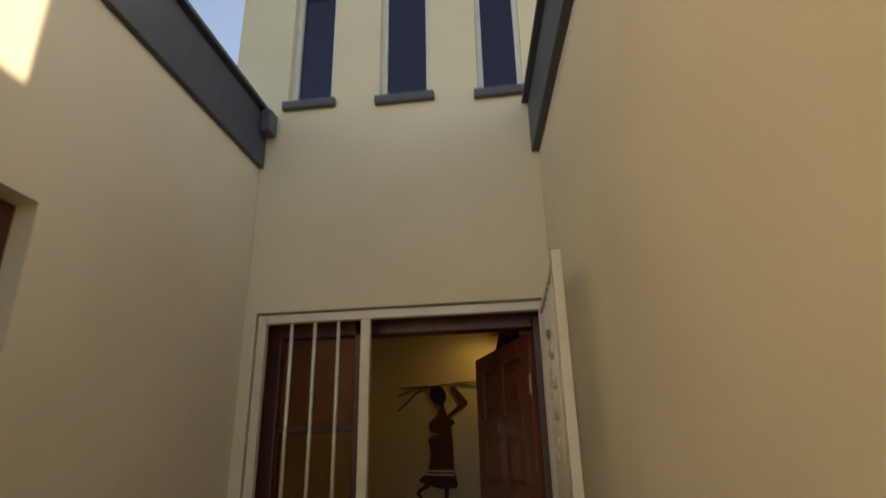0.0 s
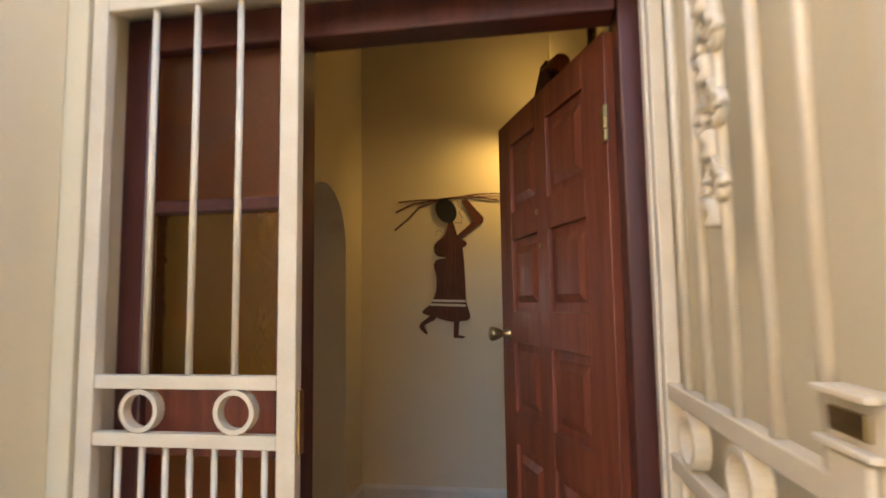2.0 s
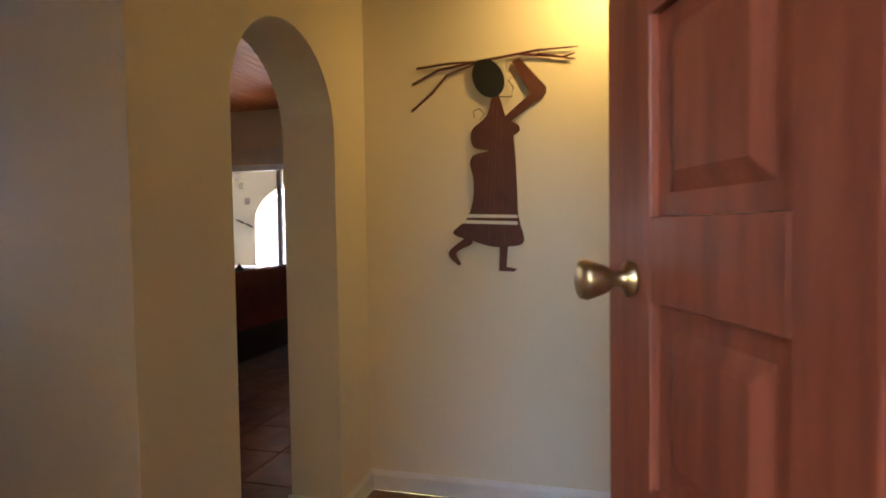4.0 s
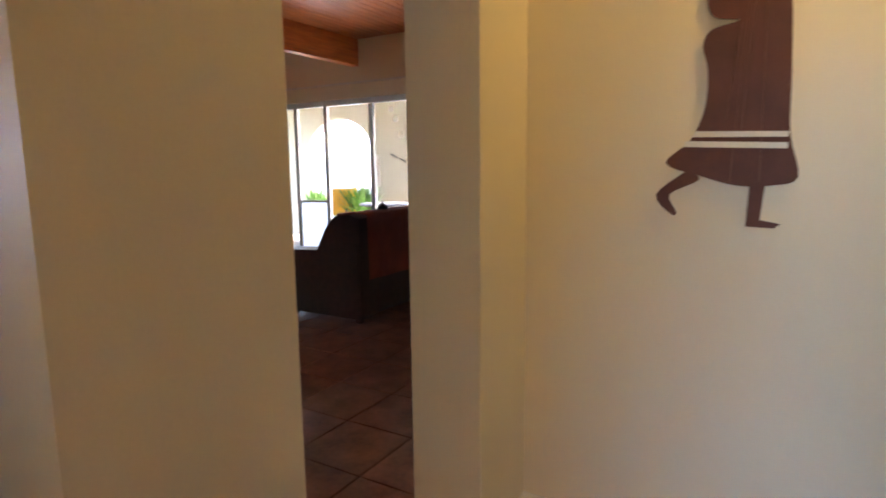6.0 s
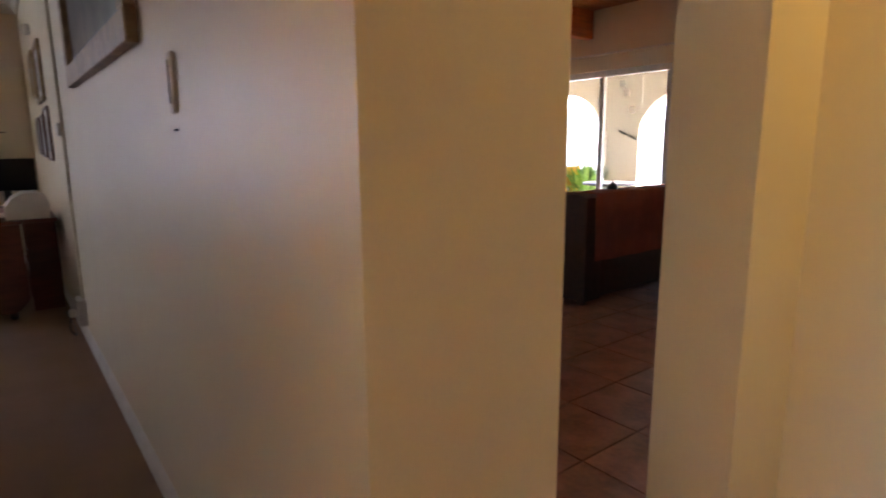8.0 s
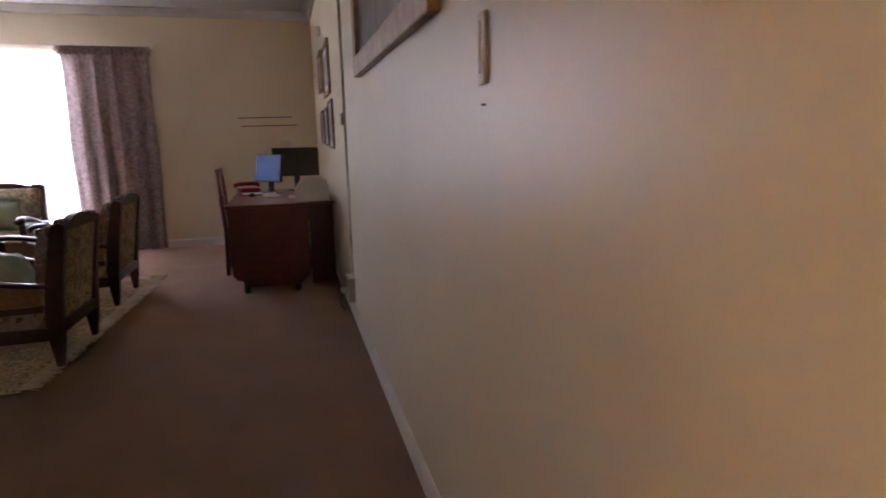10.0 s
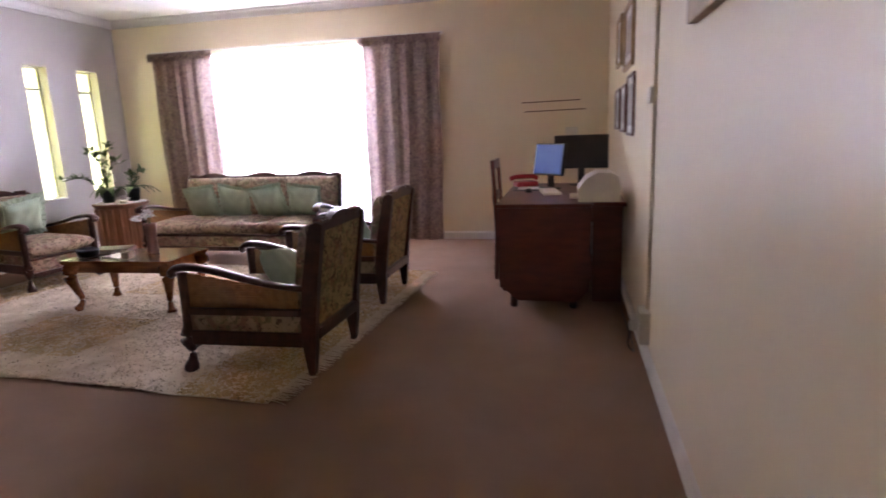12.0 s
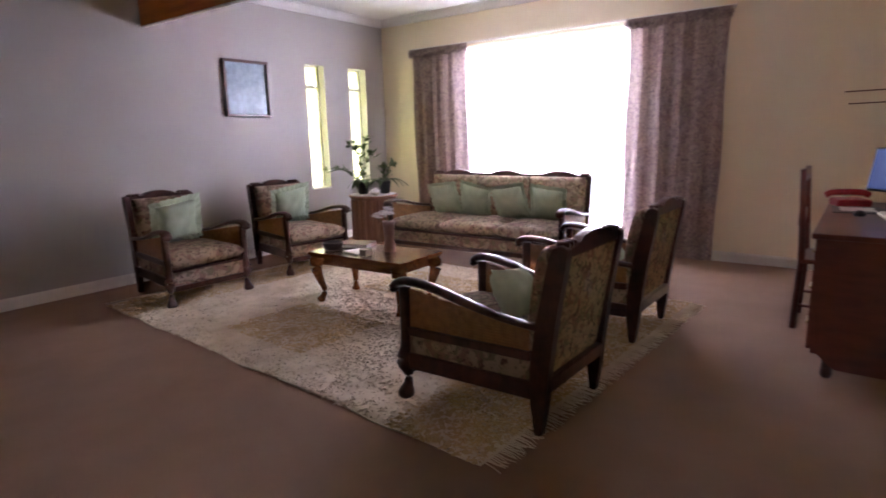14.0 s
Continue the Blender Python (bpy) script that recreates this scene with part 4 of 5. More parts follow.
v = thing("vase", "tall mauve vase with white flowers on the coffee table", "vase", x=-5.88, y=-2.53, z=TZ)
part("vase_body", lathe(bmesh.new(), [(0.04, 0), (0.045, 0.01), (0.036, 0.10), (0.044, 0.2), (0.052, 0.24), (0.046, 0.24), (0.032, 0.19)], 20), MAUVE, v, smooth=True)
rng = random.Random(4)
for dx, dy, h in ((0.02, -0.10, 0.26), (0.03, 0.02, 0.31), (-0.04, -0.02, 0.30), (0.0, -0.05, 0.285)):
    st = part("stem", tube(bmesh.new(), [(0, 0, 0.19), (dx * 0.6, dy * 0.6, h - 0.03), (dx, dy, h)], 0.003, 5), LEAF, v)
    bm = bmesh.new()
    for _ in range(16):
        flower(bm, (dx + rng.uniform(-0.025, 0.025), dy + rng.uniform(-0.025, 0.025), h + rng.uniform(-0.02, 0.03)), 0.028, 5, rng.uniform(0.1, 0.9))
    part("blossom", bm, PETAL, st, "white blossom")

# ---- corner cabinet with orchids ----
cb = thing("drum_cabinet", "round fluted brown wooden cabinet in the room corner", "cabinet", x=-7.72, y=-4.42, z=0.002)
part("body", lathe(bmesh.new(), [(0.26, 0), (0.28, 0.01), (0.28, 0.06), (0.265, 0.07), (0.265, 0.575), (0.28, 0.585), (0.28, 0.60)], 40), CABINET_WOOD, cb)
for k in range(20):
    a = k * math.tau / 20
    x, y = 0.267 * math.cos(a), 0.267 * math.sin(a)
    part("flute", tube(bmesh.new(), [(x, y, 0.075), (x, y, 0.57)], 0.017, 6), CABINET_WOOD, cb)
part("top", lathe(bmesh.new(), [(0.29, 0.601), (0.30, 0.608), (0.30, 0.62), (0.295, 0.625)], 40), CABINET_WOOD, cb)
cloth = lathe(bmesh.new(), [(0.27, 0.0), (0.275, 0.003), (0.27, 0.006)], 36)
ob = part("doily", cloth, PETAL, None, "white lace doily on the round cabinet")
ob.matrix_basis = pose(-7.72, -4.42, 0.6285)
tagged(ob, category="doily")


def orchid(name, label, x, y, z, stems, leaves, seed, blooms):
    rr = random.Random(seed)
    ob = thing(name, label, "plant", "potted orchids", x, y, z)
    part("pot", lathe(bmesh.new(), [(0.055, 0), (0.06, 0.005), (0.075, 0.13), (0.08, 0.135), (0.08, 0.15), (0.07, 0.15), (0.066, 0.11)], 20), BLACK, ob, smooth=True)
    for k in range(leaves):
        a, ln = k * 2.4 + rr.random(), rr.uniform(0.18, 0.32)
        bm = bmesh.new()
        rows = []
        for i in range(7):
            t = i / 6
            r = ln * t
            h = 0.13 + 0.16 * t * (1.25 - t) - 0.10 * t * t
            wd = 0.04 * math.sin(math.pi * min(1, 0.12 + t * 0.88)) + 0.002
            c, s = math.cos(a), math.sin(a)
            rows.append((bm.verts.new((r * c - wd * s, r * s + wd * c, h + 0.01)), bm.verts.new((r * c, r * s, h)), bm.verts.new((r * c + wd * s, r * s - wd * c, h + 0.01))))
        for p, q in zip(rows, rows[1:]):
            bm.faces.new((p[0], p[1], q[1], q[0]))
            bm.faces.new((p[1], p[2], q[2], q[1]))
        part("leaf", bm, LEAF, ob, smooth=True)
    for dx, dy, h in stems:
        pts = curve_points([(0, 0, 0.13), (dx * 0.15, dy * 0.15, h * 0.6), (dx * 0.55, dy * 0.55, h), (dx, dy, h * 0.93)], 5)
        st = part("stem", tube(bmesh.new(), pts, 0.006, 5), LEAF, ob)
        for i in range(2, len(pts)):
            bm = bmesh.new()
            p = Vector(pts[i])
            for s in (-1, 1):
                d = Vector((rr.uniform(-1, 1), rr.uniform(-1, 1), 0.35)).normalized() * rr.uniform(0.07, 0.13)
                q = d.cross(Vector((0, 0, 1))).normalized() * 0.024
                bm.faces.new([bm.verts.new(p + v) for v in (Vector(), d * 0.5 + q, d, d * 0.5 - q)])
            part("leaf", bm, LEAF, st)
        if blooms:
            bm = bmesh.new()
            for i in range(len(pts) - 3, len(pts)):
                flower(bm, Vector(pts[i]) + Vector((rr.uniform(-0.02, 0.02), rr.uniform(-0.02, 0.02), 0.01)), 0.034, 5, 0.2)
            part("blossom", bm, PETAL, st, "white orchid blossom")


orchid("orchid", "orchid with arching stems in a black pot", -7.63, -4.50, 0.6355, [(-0.10, 0.05, 0.66), (0.12, -0.10, 0.60), (0.30, -0.30, 0.30), (-0.02, 0.20, 0.48), (0.05, -0.05, 0.55)], 7, 3, True)
orchid("orchid", "small leafy orchid in a black pot", -7.82, -4.32, 0.6355, [(-0.08, 0.12, 0.34), (0.06, 0.05, 0.30)], 8, 9, False)
bm = bmesh.new()
for k in range(14):
    flower(bm, (rng.uniform(-0.05, 0.05), rng.uniform(-0.05, 0.05), rng.uniform(0.03, 0.06)), 0.04, 5, rng.uniform(0.1, 0.8))
ob = thing("flower_bowl", "low bowl of white flowers on the round cabinet", "flowers", x=-7.56, y=-4.24, z=0.6355)
part("bowl_body", lathe(bmesh.new(), [(0.035, 0), (0.055, 0.03), (0.05, 0.032), (0.03, 0.008)], 16), OFFWHITE, ob, smooth=True)
part("blossom", bm, PETAL, ob)

# ---- rug ----
rug = thing("rug", "cream shaggy woven rug with dark flecks and tan fringed corner", "rug", x=-5.815, y=-2.52, z=0.003, turn=-3.5)
n, m_, RX, RY = 44, 60, 1.36, 1.90
bm = bmesh.new()
grid = []
for i in range(n + 1):
    row = []
    for j in range(m_ + 1):
        u, v = 2 * i / n - 1, 2 * j / m_ - 1
        wob = 0.010 * math.sin(v * 9 + 1) + 0.008 * math.sin(v * 21)
        x = u * RX + (wob if abs(u) > 0.97 else 0)
        row.append(bm.verts.new((x, v * RY, 0.006 + 0.005 * noise.noise(Vector((x * 7, v * 13, 0))) + (0.0 if max(abs(u), abs(v)) > 0.99 else 0.004))))
    grid.append(row)
for i in range(n):
    for j in range(m_):
        bm.faces.new((grid[i][j], grid[i + 1][j], grid[i + 1][j + 1], grid[i][j + 1]))
low = bmesh.ops.extrude_face_region(bm, geom=bm.faces[:])
for v in [g for g in low["geom"] if isinstance(g, bmesh.types.BMVert)]:
    v.co.z = 0.0
part("backing", bm, RUG, rug)
rr = random.Random(8)


def tufts(name, mat, count, region, size, label):
    verts, faces = [], []
    for _ in range(count):
        x, y = region(rr)
        a, l, wd, h = rr.uniform(0, math.tau), size * rr.uniform(0.6, 1.7), size * 0.35, rr.uniform(0.012, 0.02)
        dx, dy, ox, oy = math.cos(a) * l, math.sin(a) * l, -math.sin(a) * wd, math.cos(a) * wd
        b0 = len(verts)
        verts += [(x - dx + ox, y - dy + oy, 0.008), (x - dx - ox, y - dy - oy, 0.008), (x + dx - ox, y + dy - oy, 0.008), (x + dx + ox, y + dy + oy, 0.008), (x, y, h)]
        faces += [(b0, b0 + 1, b0 + 4), (b0 + 1, b0 + 2, b0 + 4), (b0 + 2, b0 + 3, b0 + 4), (b0 + 3, b0, b0 + 4)]
    me = bpy.data.meshes.new(name)
    me.from_pydata(verts, [], faces)
    me.materials.append(mat)
    ob = new(name, me)
    ob.parent = rug
    tagged(ob, label, kind="stuff")


def anywhere(r):
    return r.uniform(-RX, RX), r.uniform(-RY + 0.01, RY - 0.01)


def flecked(r):
    while True:
        x, y = anywhere(r)
        if noise.noise(Vector((x * 1.6, y * 1.6, 5))) > -0.05:
            return x, y


def tan_patch(r):
    while True:
        x, y = anywhere(r)
        middle = abs(abs(x - 0.05) - 0.66) < 0.36 and abs(y + 0.12) < 0.44
        end = y > RY - 0.55 or y < -RY + 0.5
        if middle or end:
            return x, y


tufts("wool", RUG, 22000, anywhere, 0.016, "cream wool tufts")
tufts("tan_wool", RUG_TAN, 15000, tan_patch, 0.018, "tan wool tufts")
tufts("dark_yarn", RUG_DARK, 1500, flecked, 0.007, "dark yarn flecks")
fr_bm = bmesh.new()
for k in range(190):
    x = -RX + 0.02 + k * (2 * RX - 0.04) / 189
    for s in (-1, 1):
        e = 0.075 + 0.03 * rr.random()
        tube(fr_bm, [(x, s * (RY - 0.01), 0.012), (x + rr.uniform(-0.008, 0.008), s * (RY + e * 0.6), 0.006), (x + rr.uniform(-0.02, 0.02), s * (RY + e), 0.003)], [0.0042, 0.0036, 0.002], 4)
tagged(part("fringe", fr_bm, RUG, rug, "knotted cream fringe"), kind="stuff")

# ---- large window, sheer and curtains ----
win = tagged(thing("window_5", "large window behind a white sheer curtain", "window", x=-8.90, y=-2.65, z=0.08), kind="structure")
bm = bmesh.new()
for a in ((-0.03, -1.1, 0, 0.03, -1.05, 2.25), (-0.03, 1.05, 0, 0.03, 1.1, 2.25), (-0.03, -1.05, 2.20, 0.03, 1.05, 2.25), (-0.03, -1.05, 0, 0.03, 1.05, 0.05), (-0.025, -0.03, 0.05, 0.025, 0.03, 2.20)):
    block(bm, *a, 0.004)
part("window_frame", bm, ALUMINIUM, win)
for a, b in ((-1.05, -0.03), (0.03, 1.05)):
    g = part("pane", boxed(-0.003, a, 0.05, 0.003, b, 2.20, 0), CLEAR, win)
    g.visible_shadow = False


def hanging(name, y0, y1, x, z0, z1, folds, depth, mat, parent=None, lean=0.0, label=""):
    """Cloth hung in soft folds along y; lean draws its foot aside."""
    bm = bmesh.new()
    n, k = folds * 8, 10
    rows = []
    for j in range(k + 1):
        t = j / k
        row = []
        for i in range(n + 1):
            u = i / n
            w = 0.75 + 0.25 * math.sin(u * 5 + 1)
            d = depth * w * (math.sin(u * folds * math.tau) * (0.55 + 0.45 * t) + 0.3 * math.sin(u * folds * 2.7 * math.tau + t))
            row.append(bm.verts.new((x + d, y0 + (y1 - y0) * u + lean * t * t + 0.01 * math.sin(i + j), z1 + (z0 - z1) * t)))
        rows.append(row)
    for a, b in zip(rows, rows[1:]):
        for i in range(n):
            bm.faces.new((a[i], a[i + 1], b[i + 1], b[i]))
    return part(name, bm, mat, parent, label, True)


sh = thing("sheer_curtain", "white sheer net curtain glowing with daylight", "curtain", x=0, y=0, z=0)
hanging("cloth", -3.78, -1.50, -8.70, 0.03, 2.36, 30, 0.010, SHEER, sh)
for label, y0, y1, folds, lean in (("mauve floral curtain drawn aside with ruffled heading", -4.44, -3.60, 5, 0.05), ("mauve floral curtain with ruffled heading beside the window", -1.62, -0.70, 5, -0.02)):
    c = thing("curtain", label, "curtain", "pair of floral curtains", x=0, y=0, z=0)
    hanging("cloth", y0, y1, -8.60, 0.025, 2.36, folds, 0.05, CURTAIN, c, lean)
    hanging("heading", y0 - 0.03, y1 + 0.03, -8.56, 2.30, 2.40, folds * 4, 0.014, CURTAIN, c, 0, "gathered ruffle heading")
rod = thing("curtain_rail", "thin white curtain rail above the window", "curtain rail", x=-8.66, y=0, z=2.405)
part("rail", boxed(-0.012, -4.5, 0.0, 0.012, -0.66, 0.02, 0.003), WHITE_TRIM, rod)
for y in (-4.45, -2.6, -0.7):
    part("bracket", boxed(-0.089, y, 0.002, -0.013, y + 0.02, 0.018, 0.002), WHITE_TRIM, rod)

# two narrow windows
for n, (x0, x1) in enumerate(((-7.66, -7.36), (-8.39, -8.08))):
    win = tagged(thing("window_%d" % (n + 6), "narrow window with frosted yellow glass and a top light", "window", "narrow yellow windows", x=(x0 + x1) / 2, y=-5.24, z=0.69), kind="structure")
    w = (x1 - x0) / 2
    bm = bmesh.new()
    for a in ((-w, -0.025, 0, -w + 0.025, 0.025, 1.51), (w - 0.025, -0.025, 0, w, 0.025, 1.51), (-w + 0.025, -0.025, 1.485, w - 0.025, 0.025, 1.51), (-w + 0.025, -0.025, 0, w - 0.025, 0.025, 0.03), (-w + 0.025, -0.025, 1.235, w - 0.025, 0.035, 1.275)):
        block(bm, *a, 0.003)
    part("window_frame", bm, WHITE_TRIM, win)
    part("pane", boxed(-w + 0.025, -0.003, 0.03, w - 0.025, 0.003, 1.235, 0), PANE_YELLOW, win)
    part("pane", boxed(-w + 0.025, -0.003, 1.275, w - 0.025, 0.003, 1.485, 0), PANE_YELLOW, win)
    part("window_sill", boxed(-w + 0.002, 0.03, 0.001, w - 0.002, 0.155, 0.02, 0.004), WHITE_TRIM, win)

# board across the ceiling
bb = thing("ceiling_board", "varnished timber board across the living room ceiling", "beam", x=-5.455, y=0, z=2.36)
part("board", boxed(-0.018, -5.09, 0.012, 0.018, 1.15, 0.498, 0.004), PLANK_WOOD, bb)
part("edging", boxed(-0.022, -5.09, 0.0, 0.022, 1.15, 0.011, 0.003), WHITE_TRIM, bb)


def picture(name, label, m, w, h, face, frame_mat, rim=0.04, deep=0.025, mount=0.0):
    """A framed picture in the plane of m's x and z, hung with its back to m's +y."""
    ob = thing(name, label, "picture", "")
    ob.matrix_basis = m
    bm = bmesh.new()
    for a in ((-w / 2, -h / 2, w / 2, -h / 2 + rim), (-w / 2, h / 2 - rim, w / 2, h / 2), (-w / 2, -h / 2 + rim, -w / 2 + rim, h / 2 - rim), (w / 2 - rim, -h / 2 + rim, w / 2, h / 2 - rim)):
        block(bm, a[0], -deep, a[1], a[2], -0.002, a[3], 0.006)
    part("frame", bm, frame_mat, ob)
    part("print", boxed(-w / 2 + rim + mount, -0.012, -h / 2 + rim + mount, w / 2 - rim - mount, -0.004, h / 2 - rim - mount, 0), face, ob)
    if mount:
        part("mount", boxed(-w / 2 + rim, -0.009, -h / 2 + rim, w / 2 - rim, -0.003, h / 2 - rim, 0), PAPER, ob)
    return ob


picture("picture", "blue seascape print in a dark frame", pose(-6.515, -5.10, 1.865, 0, 0, 180), 0.57, 0.60, PICTURE_BLUE, DARK_OAK, 0.03, 0.04)
picture("picture", "large dark landscape in a broad gilt frame", pose(-3.36, 1.175, 2.06), 1.64, 0.88, PICTURE_DARK, GILT, 0.10, 0.04)
picture("picture", "grey photograph in a slim dark frame", pose(-6.25, 1.175, 1.43), 0.44, 0.42, PICTURE_GREY, FRAME_WOOD, 0.02, 0.02, 0.05)
picture("picture", "grey photograph in a slim dark frame", pose(-6.80, 1.175, 1.42), 0.40, 0.36, PICTURE_GREY, FRAME_WOOD, 0.02, 0.02, 0.05)
picture("picture", "grey photograph in a slim dark frame", pose(-7.32, 1.175, 1.43), 0.40, 0.34, PICTURE_GREY, FRAME_WOOD, 0.02, 0.02, 0.05)
picture("picture", "faded print in a pale wooden frame", pose(-6.45, 1.175, 1.92), 0.62, 0.46, PICTURE_GREY, GILT, 0.04, 0.025, 0.06)
picture("picture", "small print in a pale wooden frame", pose(-7.25, 1.175, 1.98), 0.42, 0.40, PICTURE_GREY, GILT, 0.03, 0.025, 0.05)

cd = thing("cable_conduit", "cream plastic conduit with switch and socket boxes on the wall", "conduit", x=-5.10, y=1.175, z=0.0)
part("channel", boxed(-0.02, -0.018, 0.31, 0.02, -0.001, 2.76, 0.004), PAINT, cd)
part("switch_box", boxed(-0.05, -0.04, 1.395, 0.05, -0.019, 1.475, 0.006), OFFWHITE, cd)
sk = part("socket_box", boxed(-0.08, -0.055, 0.13, 0.08, -0.001, 0.31, 0.008), OFFWHITE, cd)
part("plug", boxed(-0.025, -0.10, 0.19, 0.025, -0.056, 0.24, 0.008), OFFWHITE, sk)
part("cable", tube(bmesh.new(), curve_points([(-0.0, -0.09, 0.20), (-0.02, -0.10, 0.10), (-0.10, -0.06, 0.03), (-0.5, -0.05, 0.012), (-0.9, -0.06, 0.012)]), 0.004, 6), BLACK, sk)
sn = thing("alarm_sensor", "small ivory motion detector high on the wall", "sensor", x=-7.0, y=1.175, z=2.30)
part("case", boxed(-0.03, -0.05, 0, 0.03, -0.002, 0.09, 0.012), OFFWHITE, sn)
pq = thing("wall_thermometer", "slim tan wooden thermometer on the wall", "thermometer", x=-2.195, y=1.175, z=1.475)
part("board", boxed(-0.022, -0.012, -0.075, 0.022, -0.001, 0.075, 0.005), material("pale_thermometer_wood", (0.72, 0.63, 0.47), rough=0.5, scale=20, bump=0.05), pq)
part("tube", tube(bmesh.new(), [(0, -0.0145, -0.05), (0, -0.0145, 0.055)], 0.0025, 6), OFFWHITE, pq)
part("nail", tube(bmesh.new(), [(0, -0.001, -0.115), (0, -0.01, -0.115)], 0.003, 6), SLATE, pq)
for z, y0, y1 in ((1.59, 0.22, 0.87), (1.488, 0.25, 0.93)):
    ob = part("wall_wire", tube(bmesh.new(), [(-8.742, y0, z), (-8.742, y1, z + 0.008)], 0.006, 6), RUST, None, "thin dark rail fixed along the wall")
    tagged(ob, category="wall rail", group="pair of dark rails")
wb = thing("wall_box", "small ivory junction box on the wall", "box", x=-8.75, y=0.78, z=1.2)
part("case", boxed(0.001, -0.07, 0, 0.03, 0.07, 0.10, 0.006), OFFWHITE, wb)

# ---- desk and what stands on it ----
dk = thing("desk", "dark red-brown wooden desk with a curved end panel", "desk", x=-6.80, y=0.575, z=0.002)
part("desktop", boxed(-0.80, -0.34, 0.742, 0.80, 0.33, 0.77, 0.006), DESK_WOOD, dk)
for x in (0.765, -0.765):
    out = [(-0.32, 0.20), (-0.30, 0.165), (-0.21, 0.075), (-0.18, 0.06), (0.22, 0.055), (0.25, 0.07), (0.31, 0.13), (0.322, 0.16), (0.322, 0.74), (-0.32, 0.74)]
    bm = plate(bmesh.new(), out, 0.03, Matrix(((0, 0, 1, x - 0.015), (1, 0, 0, 0), (0, 1, 0, 0), (0, 0, 0, 1))))
    part("end_panel", bm, DESK_WOOD, dk)
    for y in (-0.22, 0.21):
        part("foot", lathe(bmesh.new(), [(0.022, 0), (0.03, 0.02), (0.026, 0.05), (0.024, 0.10)], 12, x - math.copysign(0.03, x), y), DARK_OAK, dk)
part("modesty_panel", boxed(-0.748, 0.22, 0.16, 0.748, 0.24, 0.739, 0.002), DESK_WOOD, dk)
part("drawer_case", boxed(0.30, -0.30, 0.12, 0.748, 0.218, 0.739, 0.004), DESK_WOOD, dk)
for z in (0.14, 0.34, 0.54):
    d = part("drawer", boxed(0.31, -0.322, z, 0.74, -0.301, z + 0.185, 0.004), DESK_WOOD, dk)
    part("handle", tube(bmesh.new(), [(0.47, -0.335, z + 0.1), (0.58, -0.335, z + 0.1)], 0.007, 8), BRASS, d)

DZ = 0.774
pr = thing("printer", "cream desktop printer with a rounded hood", "printer", x=-6.20, y=0.955, z=0.78)
out = [(-0.19, 0), (0.19, 0), (0.19, 0.11), (0.17, 0.17), (0.10, 0.20), (-0.02, 0.20), (-0.12, 0.16), (-0.19, 0.09)]
part("case", plate(bmesh.new(), [(v * 0.75, z) for v, z in out], 0.34, Matrix(((0, 0, 1, -0.17), (1, 0, 0, 0), (0, 1, 0, 0), (0, 0, 0, 1)))), OFFWHITE, pr)
part("paper_tray", boxed(-0.12, -0.20, 0.02, 0.12, -0.145, 0.035, 0.003), OFFWHITE, pr)
st = thing("printer_stand", "narrow stand between desk and wall, dark panels standing in for shadow", "stand", x=-6.45, y=1.02, z=0.002)
part("top", boxed(-0.42, -0.105, 0.745, 0.42, 0.12, 0.775, 0.004), DESK_WOOD, st)
# dark panels added in place of the desk's shadow under the ledge
for x in (-0.40, 0.20):
    part("shade_panel", boxed(x, -0.10, 0.0, x + 0.02, 0.115, 0.744, 0.003), DESK_WOOD, st)
part("shelf", boxed(-0.379, -0.10, 0.30, 0.199, 0.115, 0.32, 0.002), DESK_WOOD, st)
ob = thing("paper_stack", "stack of white paper on the stand shelf", "paper", x=-6.26, y=0.945, z=0.3215)
part("sheet", boxed(-0.26, -0.02, 0, -0.005, 0.045, 0.24, 0.003), PAPER, ob)


def monitor(label, x, y, turn, w, h, lift, lean, lit):
    ob = thing("monitor", label, "monitor", "desk monitors", x, y, DZ, turn)
    part("foot", lathe(bmesh.new(), [(0.10, 0), (0.10, 0.008), (0.03, 0.016)], 24), BLACK, ob)
    part("neck", boxed(-0.03, 0.012, 0.014, 0.03, 0.034, lift + h * 0.5, 0.004), BLACK, ob)
    tip = Matrix.Translation((0, 0, lift)) @ pose(0, 0, 0, -lean, 0, 0)
    bm = boxed(-w / 2, -0.03, 0, w / 2, 0.008, h, 0.008)
    bmesh.ops.transform(bm, verts=bm.verts[:], matrix=tip)
    part("case", bm, BLACK, ob)
    bm = boxed(-w / 2 + 0.014, -0.034, 0.016, w / 2 - 0.014, -0.031, h - 0.014, 0)
    bmesh.ops.transform(bm, verts=bm.verts[:], matrix=tip)
    part("screen", bm, SCREEN if lit else BLACK, ob, "blue lit screen" if lit else "")


monitor("slim monitor with a lit blue screen on the desk", -7.06, 0.58, 46, 0.35, 0.275, 0.115, 10, True)
monitor("black switched-off monitor on the desk", -7.38, 0.86, 84, 0.48, 0.30, 0.15, 0, False)
kb = thing("keyboard", "white keyboard on the desk", "keyboard", x=-6.72, y=0.60, z=DZ, turn=8)
part("case", boxed(-0.20, -0.07, 0, 0.20, 0.07, 0.016, 0.004), OFFWHITE, kb)
for j in range(4):
    part("key_row", boxed(-0.185, -0.055 + j * 0.029, 0.0165, 0.185, -0.033 + j * 0.029, 0.022, 0.002), PAPER, kb)
ph = thing("telephone", "red desk telephone with a coiled handset", "telephone", x=-7.30, y=0.36, z=DZ, turn=20)
part("base", boxed(-0.09, -0.10, 0, 0.09, 0.10, 0.05, 0.015), RED, ph)
